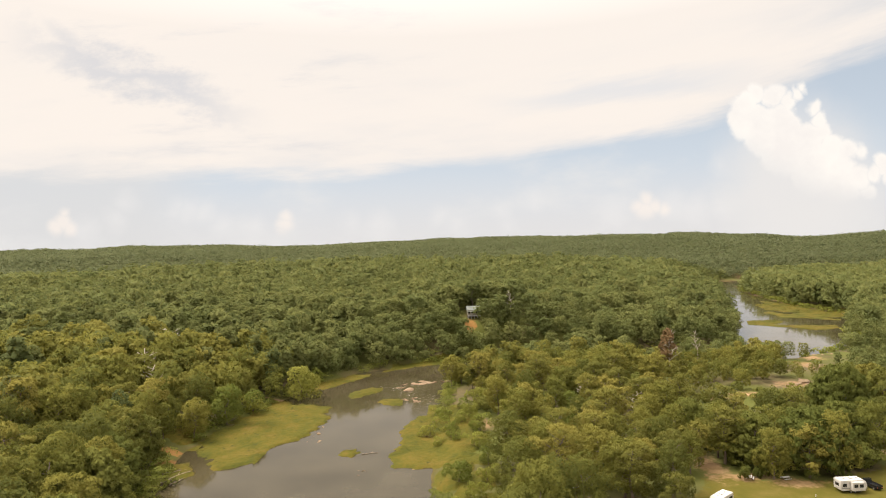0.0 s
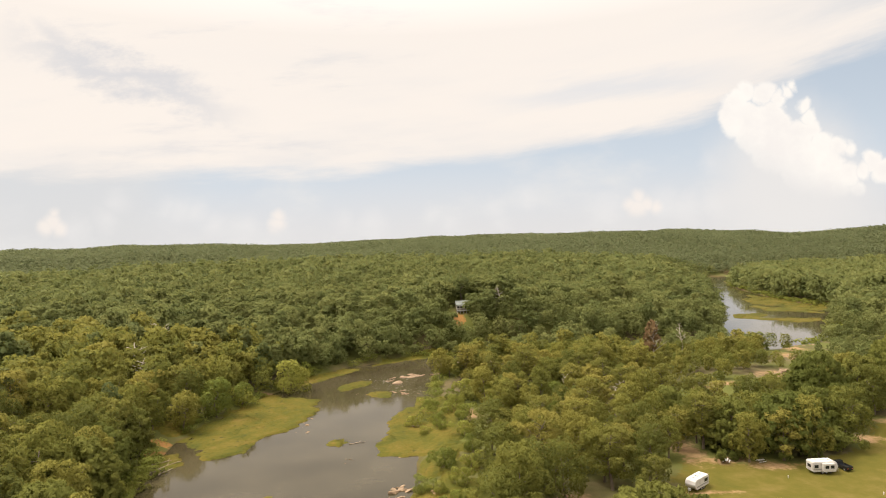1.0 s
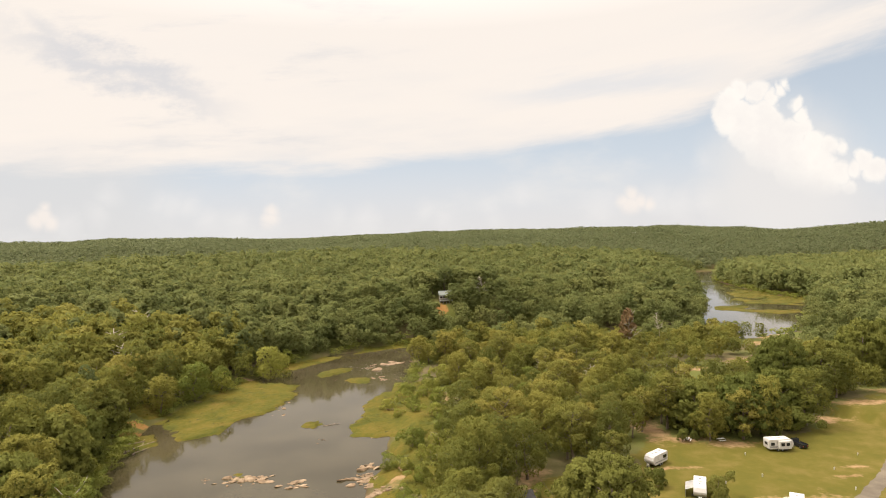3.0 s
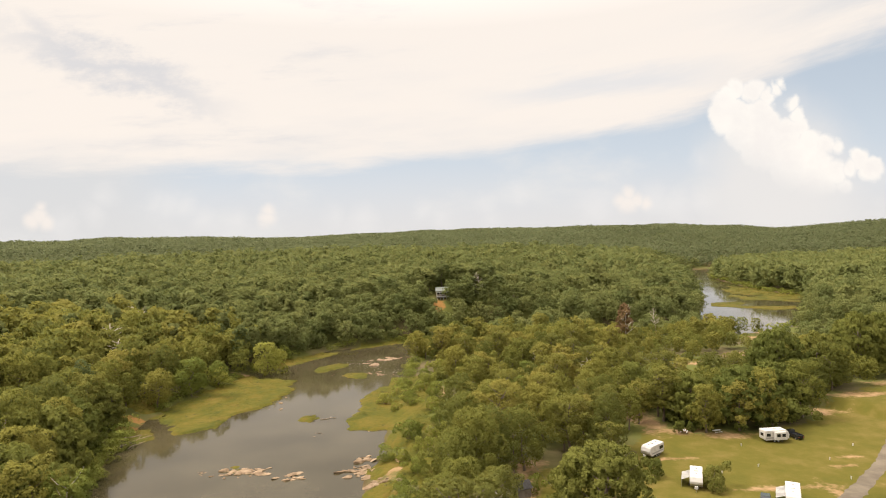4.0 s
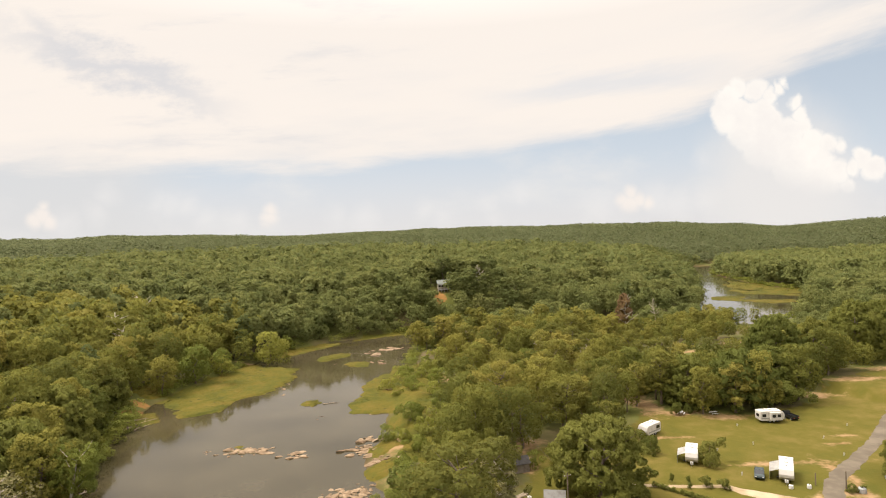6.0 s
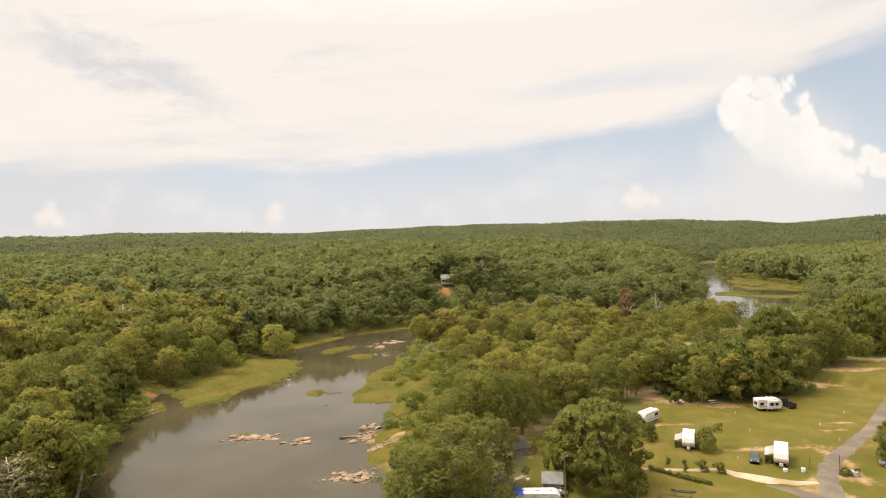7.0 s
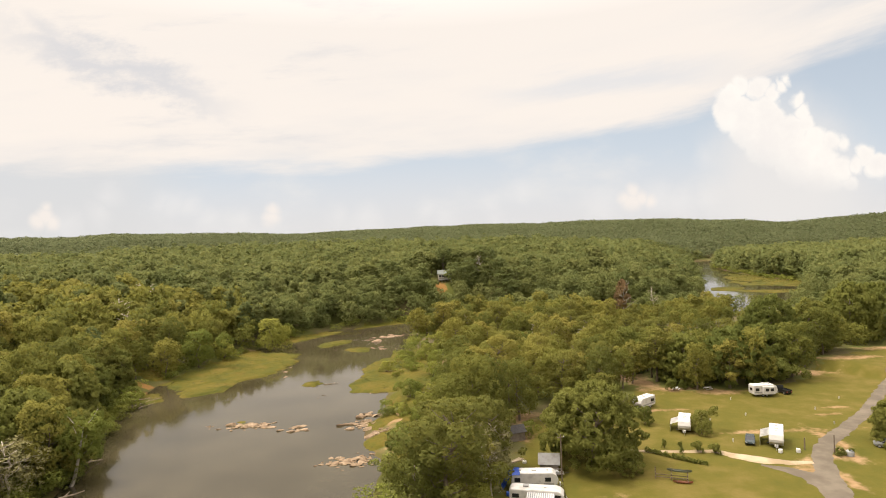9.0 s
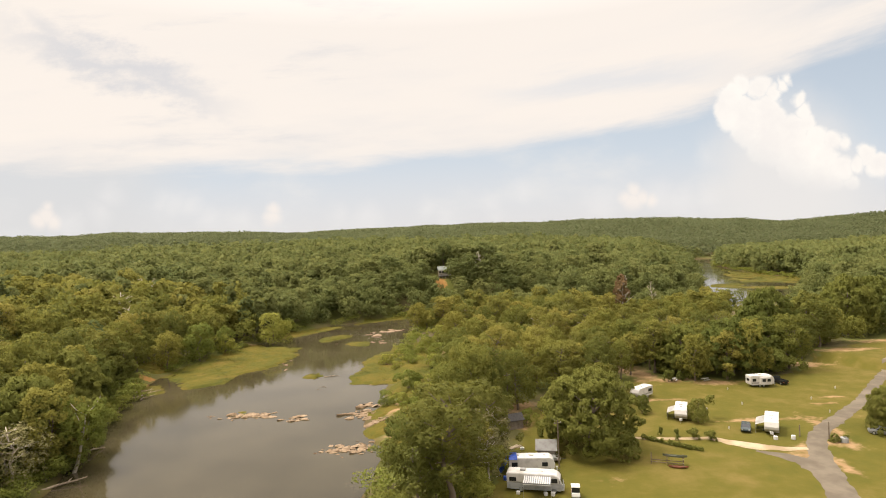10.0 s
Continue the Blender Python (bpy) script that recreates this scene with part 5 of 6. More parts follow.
def pane(parent, x0, x1, y, z0, z1, out=-1):
    """A framed window on a long side at y."""
    f = part("window", boxed(x0 - 0.05, x1 + 0.05, min(y, y + 0.03 * out), max(y, y + 0.03 * out), z0 - 0.05, z1 + 0.05, 0.012, 1), BLACK_TRIM, parent, "dark framed window")
    part("pane", boxed(x0, x1, min(y + 0.03 * out, y + 0.036 * out), max(y + 0.03 * out, y + 0.036 * out), z0, z1), DARK_GLASS, f)


def end_pane(parent, x, y0, y1, z0, z1, out=1):
    f = part("window", boxed(min(x, x + 0.03 * out), max(x, x + 0.03 * out), y0 - 0.05, y1 + 0.05, z0 - 0.05, z1 + 0.05, 0.012, 1), BLACK_TRIM, parent, "dark framed window")
    part("pane", boxed(min(x + 0.03 * out, x + 0.036 * out), max(x + 0.03 * out, x + 0.036 * out), y0, y1, z0, z1), DARK_GLASS, f)


def travel_trailer(x, y, turn, long, tall, label, slide=True, awning=False, wide=2.45):
    """Towed camper, hitch towards +x, entry side at -y."""
    ob = thing("travel_trailer", pose(x, y, ground_z(x, y), 0, 0, turn), label, "travel trailer", "campers on the turf")
    h, w, z0 = long / 2, wide / 2, 0.55
    part("body", side_shape([(-h, z0 + 0.25), (-h + 0.3, z0), (h - 0.9, z0), (h - 0.1, z0 + 0.7), (h, z0 + 1.2), (h - 0.35, tall - 0.35), (h - 0.9, tall), (-h + 0.15, tall), (-h, tall - 0.25)], -w, w, 0.10), WHITE_PANEL, ob)
    part("roof", boxed(-h + 0.25, h - 1.0, -w + 0.14, w - 0.14, tall - 0.01, tall + 0.025, 0.01, 1), ROOF_WHITE, ob, "chalky white roof membrane")
    for s in (-1, 1):
        part("stripe", boxed(-h + 0.2, h - 0.8, min(s * w, s * (w + 0.006)), max(s * w, s * (w + 0.006)), z0 + 0.45, z0 + 0.75), TRIM_GREY, ob, "grey side stripe")
        for wx in (-0.75, 0.25):
            wheel(ob, wx, s * (w - 0.12), 0.36, 0.22)
    pane(ob, -h + 0.5, -h + 1.4, -w, 1.55, 2.2)
    pane(ob, h - 2.2, h - 1.3, -w, 1.6, 2.2)
    pane(ob, -h + 0.6, -h + 2.0, w, 1.55, 2.2, 1)
    end_pane(ob, -h, -0.55, 0.55, 1.55, 2.15, -1)
    d = part("door", boxed(0.7, 1.4, -w - 0.03, -w, z0 + 0.15, z0 + 2.0, 0.02, 1), WHITE_PANEL, ob)
    part("handle", boxed(0.76, 0.82, -w - 0.06, -w - 0.03, z0 + 0.95, z0 + 1.15), BLACK_TRIM, d, "black door handle")
    part("step", boxed(0.75, 1.35, -w - 0.4, -w, 0.3, 0.35), BLACK_TRIM, ob, "folding metal step")
    part("air_conditioner", boxed(-0.5, 0.35, -0.4, 0.4, tall + 0.025, tall + 0.30, 0.08), ROOF_WHITE, ob, "white rooftop air conditioner")
    for vx in (-h + 1.3, h - 1.9):
        part("roof_vent", boxed(vx, vx + 0.4, -0.2, 0.2, tall + 0.025, tall + 0.12, 0.02, 1), TRIM_GREY, ob, "grey roof vent")
    part("hitch", rod((h - 0.4, 0, 0.5), (h + 0.95, 0, 0.45), 0.06, 8), BLACK_TRIM, ob, "black hitch bar")
    part("gas_bottle", rod((h + 0.35, -0.16, 0.5), (h + 0.35, -0.16, 1.0), 0.15, 12), WHITE_PAINT, ob, "white gas bottle")
    part("gas_bottle", rod((h + 0.35, 0.18, 0.5), (h + 0.35, 0.18, 1.0), 0.15, 12), WHITE_PAINT, ob, "white gas bottle")
    part("jack", rod((h + 0.8, 0, 0.0), (h + 0.8, 0, 0.75), 0.04, 8), ALLOY, ob, "metal tongue jack")
    if slide:
        s = part("slide_out", boxed(-h + 2.2, -h + 5.2, -w - 0.85, -w, z0 + 0.25, tall - 0.25, 0.05), WHITE_PANEL, ob, "white slide-out room")
        for q in (-h + 2.6, -h + 3.9):
            pane(s, q, q + 0.8, -w - 0.85, 1.6, 2.25)
    if awning:
        a = part("awning", side_shape([(-h + 0.6, tall - 0.35), (h - 1.2, tall - 0.35), (h - 1.2, tall - 0.31), (-h + 0.6, tall - 0.31)], 0, 0.02, 0), AWNING, ob, "pale awning cloth")
        bm = bmesh.new()
        grid = [[bm.verts.new((-h + 0.6 + (long - 1.8) * i / 6, -w - 1.6 * j / 4, tall - 0.75 - 0.6 * j / 4 - 0.10 * math.sin(3.14 * j / 4) * (i % 2))) for j in range(5)] for i in range(7)]
        for i in range(6):
            for j in range(4):
                bm.faces.new((grid[i][j], grid[i + 1][j], grid[i + 1][j + 1], grid[i][j + 1]))
        bmesh.ops.solidify(bm, geom=bm.faces[:], thickness=0.02)
        bm.to_mesh(a.data)
        bm.free()
        for q in (-h + 0.6, h - 1.2):
            part("awning_pole", rod((q, -w - 1.56, 0), (q, -w - 1.56, tall - 1.38), 0.03, 8), ALLOY, ob, "thin metal awning pole")
        # an added black sheet stands in for the shade beneath the cloth
        part("screen", boxed(-h + 0.65, h - 1.25, -w - 1.57, -w - 1.54, 0.15, tall - 1.75), BLACK_TRIM, ob, "dark sheet put in for the shade under the awning")
    return ob


def motorhome(x, y, turn, long, label):
    """Bus-like camper, windscreen towards +x, awning over its -y side."""
    ob = thing("motorhome", pose(x, y, ground_z(x, y), 0, 0, turn), label, "motorhome", "campers on the turf")
    h, w, tall = long / 2, 1.22, 3.05
    part("body", side_shape([(-h, 1.45), (h - 0.05, 1.45), (h - 0.35, 2.35), (h - 0.85, 2.85), (h - 1.4, tall), (-h + 0.25, tall), (-h, tall - 0.3)], -w, w, 0.2), WHITE_PANEL, ob, "white upper body")
    part("skirt", side_shape([(-h + 0.03, 0.5), (-h + 0.9, 0.42), (h - 0.5, 0.42), (h + 0.05, 0.6), (h + 0.12, 1.1), (h - 0.02, 1.448), (-h + 0.03, 1.448)], -w + 0.02, w - 0.02, 0.05), GREY_PANEL, ob, "grey lower body")
    scr = part("windscreen", side_shape([(h - 0.07, 1.55), (h - 0.03, 1.55), (h - 0.33, 2.33), (h - 0.37, 2.33)], -w + 0.15, w - 0.15, 0.0), DARK_GLASS, ob, "dark sloping windscreen")
    part("wiper", rod((h + 0.02, -0.3, 1.58), (h - 0.2, 0.2, 2.05), 0.015, 6), BLACK_TRIM, scr)
    part("bumper", boxed(h - 0.1, h + 0.22, -w + 0.05, w - 0.05, 0.5, 0.72, 0.05), ALLOY, ob, "dull metal bumper")
    for s in (-0.8, 0.8):
        part("headlight", rod((h + 0.08, s, 0.95), (h + 0.14, s, 0.95), 0.11, 12), WHITE_PAINT, ob, "round headlight")
        part("mirror", boxed(h - 0.5, h - 0.4, s * 1.75 - 0.12, s * 1.75 + 0.12, 1.8, 2.15, 0.02, 1), BLACK_TRIM, ob, "black wing mirror")
    for wx in (-h + 2.3, h - 1.3):
        for s in (-1, 1):
            wheel(ob, wx, s * (w - 0.16), 0.42, 0.28)
    pane(ob, h - 1.75, h - 0.85, -w, 1.75, 2.35)
    pane(ob, -h + 0.5, -h + 1.5, -w, 1.75, 2.3)
    pane(ob, 0.6, 1.8, -w, 1.75, 2.3)
    pane(ob, -h + 1.0, -h + 2.4, w, 1.75, 2.3, 1)
    part("air_conditioner", boxed(-2.3, -1.4, -0.4, 0.4, tall, tall + 0.28, 0.08), TRIM_GREY, ob, "grey rooftop air conditioner")
    part("roof_vent", boxed(1.0, 1.4, -0.2, 0.2, tall, tall + 0.1, 0.02, 1), ROOF_WHITE, ob)
    # striped awning cloth, a slat a stripe
    aw = part("awning", rod((-1.6, -w - 2.1, 2.14), (2.75, -w - 2.1, 2.14), 0.05, 8), WHITE_PAINT, ob, "grey and white striped awning")
    for k in range(26):
        x0 = -1.55 + 4.25 * k / 26
        part("stripe", side_shape([(x0, 0), (x0 + 0.161, 0), (x0 + 0.161, 0.012), (x0, 0.012)], 0, 1, 0), (AWNING, AWNING_GREY)[k % 2], aw).matrix_local = Matrix(((1, 0, 0, 0), (0, -2.1, 0, -w), (0, -0.5, 1, 2.66), (0, 0, 0, 1)))
    for q in (-1.55, 2.7):
        part("awning_pole", rod((q, -w - 2.05, 0), (q, -w - 2.05, 2.15), 0.03, 8), ALLOY, ob, "thin metal awning pole")
    return ob


def car(name, x, y, turn, paint, label, category, long=4.4, tall=1.5, bed=False):
    """Parked vehicle, nose towards +x."""
    ob = thing(name, pose(x, y, ground_z(x, y), 0, 0, turn), label, category)
    h, w = long / 2, 0.88
    part("body", side_shape([(-h, 0.45), (-h + 0.25, 0.28), (h - 0.3, 0.28), (h, 0.5), (h - 0.05, 0.78), (h - 1.1, 0.95), (-h + 0.15, 0.98), (-h, 0.8)], -w, w, 0.08), paint, ob)
    if bed:
        cab = [(h - 2.35, 0.95), (h - 1.05, 0.94), (h - 1.5, tall), (h - 2.25, tall)]
    else:
        cab = [(-h + 0.12, 0.96), (h - 1.0, 0.94), (h - 1.75, tall), (-h + 0.65, tall)]
    c = part("cabin", side_shape(cab, -w + 0.1, w - 0.1, 0.06), DARK_GLASS, ob, "dark glazed cabin")
    xs = sorted((cab[2][0], cab[3][0]))
    part("roof", boxed(xs[0] + 0.03, xs[1] - 0.03, -w + 0.14, w - 0.14, tall - 0.02, tall + 0.03, 0.015, 1), paint, c)
    for a, b in ((cab[0], cab[3]), (cab[1], cab[2])):
        for s in (-1, 1):
            part("pillar", rod((a[0], s * (w - 0.1), a[1]), (b[0], s * (w - 0.14), b[1]), 0.035, 6), paint, c)
    for wx in (-h + 0.8, h - 0.85):
        for s in (-1, 1):
            wheel(ob, wx, s * (w - 0.08), 0.33, 0.2)
    for s in (-0.62, 0.62):
        part("headlight", boxed(h - 0.1, h + 0.01, s - 0.16, s + 0.16, 0.6, 0.75, 0.02, 1), ALLOY, ob, "clear headlight")
        part("tail_light", boxed(-h - 0.01, -h + 0.06, s - 0.13, s + 0.13, 0.68, 0.86, 0.02, 1), RED_PAINT, ob, "red tail light")
    if bed:
        for s in (-1, 1):
            part("bed_side", boxed(-h + 0.02, h - 2.4, min(s * w, s * (w - 0.09)), max(s * w, s * (w - 0.09)), 0.9, 1.22, 0.02, 1), paint, ob)
        part("tailgate", boxed(-h, -h + 0.08, -w + 0.08, w - 0.08, 0.6, 1.22, 0.02, 1), paint, ob)
    return ob


travel_trailer(79.3, 144.4, 3, 6.3, 2.95, "white travel trailer with a slide-out beside shade trees", True)
car("pickup_truck", 85.2, 146.4, 100, CAR_BLACK, "black pickup truck behind a white travel trailer", "pickup truck", 5.2, 1.75, True)
travel_trailer(46.4, 137.6, 219, 6.2, 2.8, "white travel trailer on the turf near trees", False)
travel_trailer(49.2, 120.4, 246, 6.0, 2.9, "white travel trailer with a pale awning beside a bush", False, True)
travel_trailer(63.2, 110.4, 240, 7.0, 3.0, "large white travel trailer with a pale awning", False, True, 2.5)
car("car", 58.4, 111.2, 242, CAR_GREEN, "dark green car parked beside a travel trailer", "car", 4.0, 1.45)
travel_trailer(12.8, 94.0, 356, 7.8, 3.0, "white travel trailer with a blue tarpaulin over one end", False)
motorhome(12.3, 87.2, 347, 8.8, "white and grey motorhome with a striped awning")


def tarpaulin(x, y, turn):
    ob = thing("tarpaulin", pose(x, y, ground_z(x, y), 0, 0, turn), "crumpled blue tarpaulin hung over a trailer end", "tarpaulin")
    bm = bmesh.new()
    n = 9
    prof = [(-1.6, 0.05), (-1.1, 0.9), (-0.55, 1.9), (-0.12, 2.85), (0.15, 3.12), (0.9, 3.14), (1.5, 3.13)]
    grid = [[bm.verts.new((px + 0.09 * math.sin(j * 2.3 + i), -1.42 + 2.84 * j / (n - 1) - (0.12 if j == 0 else 0) + (0.12 if j == n - 1 else 0), pz - (0.35 if j in (0, n - 1) and i > 2 else 0) + 0.03 * math.sin(3 * i + j))) for j in range(n)]
            for i, (px, pz) in enumerate(prof)]
    for i in range(len(prof) - 1):
        for j in range(n - 1):
            bm.faces.new((grid[i][j], grid[i + 1][j], grid[i + 1][j + 1], grid[i][j + 1]))
    bmesh.ops.solidify(bm, geom=bm.faces[:], thickness=0.015)
    part("sheet", bm, BLUE_TARP, ob)
    part("rope", rod((-1.6, -1.3, 0.1), (-2.2, -1.9, 0.0), 0.015, 6), WHITE_PAINT, ob, "thin white rope")


tarpaulin(8.8, 94.3, 356)


def utility_cart(x, y, turn):
    ob = thing("utility_cart", pose(x, y, ground_z(x, y), 0, 0, turn), "small white utility cart with a dark seat and roof posts", "cart")
    part("body", side_shape([(-1.25, 0.5), (-1.2, 0.95), (-0.2, 0.95), (-0.1, 0.55), (0.55, 0.55), (0.65, 1.0), (1.15, 0.85), (1.25, 0.5), (1.1, 0.3), (-1.1, 0.3)], -0.62, 0.62, 0.05), WHITE_PAINT, ob, "scuffed white body")
    part("side_panel", boxed(-1.15, -0.3, -0.65, -0.622, 0.45, 0.85, 0.01, 1), RED_PAINT, ob, "faded red side panel")
    part("seat", boxed(-0.15, 0.3, -0.55, 0.55, 0.55, 0.85, 0.06), BLACK_TRIM, ob, "black seat")
    part("roof", boxed(-0.45, 1.0, -0.66, 0.66, 1.78, 1.86, 0.03), WHITE_PAINT, ob, "white roof panel")
    for a in (-0.35, 0.85):
        for s in (-0.58, 0.58):
            part("roof_post", rod((a, s, 0.9), (a, s, 1.8), 0.025, 6), BLACK_TRIM, ob)
    part("windscreen", side_shape([(0.9, 1.0), (0.93, 1.0), (0.88, 1.75), (0.85, 1.75)], -0.55, 0.55, 0), DARK_GLASS, ob)
    for a in (-0.8, 0.8):
        for s in (-0.55, 0.55):
            wheel(ob, a, s, 0.27, 0.2)


utility_cart(18.1, 84.2, 260)


def shed(x, y, turn, long, wide, eave, ridge, roof, wall, label):
    ob = thing("shed", pose(x, y, ground_z(x, y), 0, 0, turn), label, "shed")
    h, w = long / 2, wide / 2
    for s in (-1, 1):
        part("wall", boxed(-h, h, min(s * w, s * (w - 0.08)), max(s * w, s * (w - 0.08)), 0, eave), wall, ob)
        part("wall", side_shape([(-w + 0.08, 0), (w - 0.08, 0), (w - 0.08, eave), (0, ridge - 0.06), (-w + 0.08, eave)], -0.04, 0.04, 0), wall, ob).matrix_local = pose(s * (h - 0.042), 0, 0, 0, 0, 90)
        slope = math.hypot(w + 0.3, ridge - eave)
        r = part("roof", boxed(-h - 0.3, h + 0.3, 0, slope + 0.1, 0, 0.05), roof, ob)
        r.matrix_local = pose(0, 0, ridge, 0, 0, 0) @ (Matrix.Rotation(-math.atan2(ridge - eave, w), 4, "X") if s > 0 else Matrix.Rotation(math.pi, 4, "Z") @ Matrix.Rotation(-math.atan2(ridge - eave, w), 4, "X"))
        for k in range(int(long / 0.6)):
            part("rib", boxed(-h - 0.2 + 0.6 * k, -h - 0.17 + 0.6 * k, 0.02, slope + 0.08, 0.05, 0.075), roof, r)
    d = part("door", boxed(-0.45, 0.45, -w - 0.04, -w - 0.002, 0.02, min(2.0, eave - 0.1)), BOARD, ob, "plain board door")
    part("handle", boxed(0.3, 0.36, -w - 0.08, -w - 0.04, 0.95, 1.1), BLACK_TRIM, d, "black door handle")
    return ob


shed(16.6, 101.4, -10, 3.3, 3.6, 1.9, 3.1, TIN_ROOF, BOARD, "board shed with a grey tin roof under an oak")
shed(12.6, 118.5, 20, 3.2, 2.6, 2.0, 3.0, DARK_SHINGLE, BOARD, "small dark gabled shed among trees")


def pole(name, x, y, tall, r, label, category, arm=0.0):
    ob = thing(name, pose(x, y, ground_z(x, y), 0, 0, 20), label, category)
    part("post", rod((0, 0, -0.3), (0, 0, tall), r, 10, r * 0.75), POST_WOOD, ob)
    if arm:
        c = part("crossarm", boxed(-arm, arm, -0.05, 0.05, tall - 0.6, tall - 0.48), POST_WOOD, ob)
        for q in (-arm + 0.1, 0.0, arm - 0.1):
            part("insulator", rod((q, 0, tall - 0.48), (q, 0, tall - 0.36), 0.04, 8), WHITE_PAINT, c, "pale insulator")
    return ob


pole("utility_pole", 17.9, 96.2, 8.2, 0.13, "brown wooden utility pole by parked campers", "pole", 0.7)
pole("utility_pole", 12.4, 128, 9.5, 0.14, "brown wooden utility pole among trees", "pole", 0.7)
pole("gate_post", 66.4, 106.6, 2.3, 0.12, "dark wooden gate post beside the road", "post")
pole("gate_post", 70.2, 103.8, 3.6, 0.12, "dark wooden gate post beside the road", "post")


def wire(a, b, sag):
    """A thin cable slung between two poles."""
    pts = [(a[0] + (b[0] - a[0]) * k / 10, a[1] + (b[1] - a[1]) * k / 10, a[2] + (b[2] - a[2]) * k / 10 - sag * 4 * (k / 10) * (1 - k / 10)) for k in range(11)]
    tagged(new("cable", mesh_object("cable", *tube(pts, [0.018] * 11, 5), [BLACK_TRIM], True)), "thin black cable slung between wooden poles", "cable")


wire((17.9, 96.2, ground_z(17.9, 96.2) + 7.78), (12.4, 128, ground_z(12.4, 128) + 9.05), 0.8)


def hull(long, wide, deep, material, parent, m, label):
    bm = bmesh.new()
    rings = []
    for k in range(11):
        t = k / 5 - 1
        b = wide / 2 * (1 - abs(t) ** 2.4) + 0.02
        lift = 0.16 * abs(t) ** 3
        rings.append([bm.verts.new((t * long / 2, b * math.sin(a), deep * (1 - math.cos(a) * 1.0) + lift - deep)) for a in np.linspace(-1.5, 1.5, 9)])
    for a, b in zip(rings[:-1], rings[1:]):
        for i in range(8):
            bm.faces.new((a[i], a[i + 1], b[i + 1], b[i]))
    bmesh.ops.solidify(bm, geom=bm.faces[:], thickness=0.03)
    ob = tagged(new("canoe"), label, "canoe", "canoes on the rack")
    ob.matrix_world = m
    part("hull", bm, material, ob)
    for q in (-0.9, 0.9):
        part("thwart", boxed(q - 0.05, q + 0.05, -wide * 0.42, wide * 0.42, -0.02, 0.02), POST_WOOD, ob, "wooden thwart")
    return ob


def canoe_rack(x, y, turn):
    m = pose(x, y, ground_z(x, y), 0, 0, turn)
    ob = thing("canoe_rack", m, "dark wooden post rack holding two canoes on the turf", "rack")
    for px in (-2.6, 0.0, 2.6):
        for py in (-0.55, 0.55):
            part("post", boxed(px - 0.07, px + 0.07, py - 0.07, py + 0.07, 0, 1.7, 0.01, 1), POST_WOOD, ob)
        for z in (0.55, 1.2):
            part("arm", boxed(px - 0.05, px + 0.05, -0.95, 0.95, z, z + 0.1), POST_WOOD, ob)
    for py in (-0.55, 0.55):
        part("rail", boxed(-2.7, 2.7, py - 0.04, py + 0.04, 0.38, 0.48), POST_WOOD, ob)
    hull(4.0, 0.8, 0.36, CANOE_GREEN, None, m @ pose(1.3, 0.0, 1.68), "grey-green canoe lying on a wooden rack")
    hull(3.2, 0.75, 0.32, CANOE_RED, None, m @ pose(1.8, -1.45, 0.36, 0, 0, 4), "orange-red canoe lying on the turf by a rack")


canoe_rack(36.6, 95.6, -20)


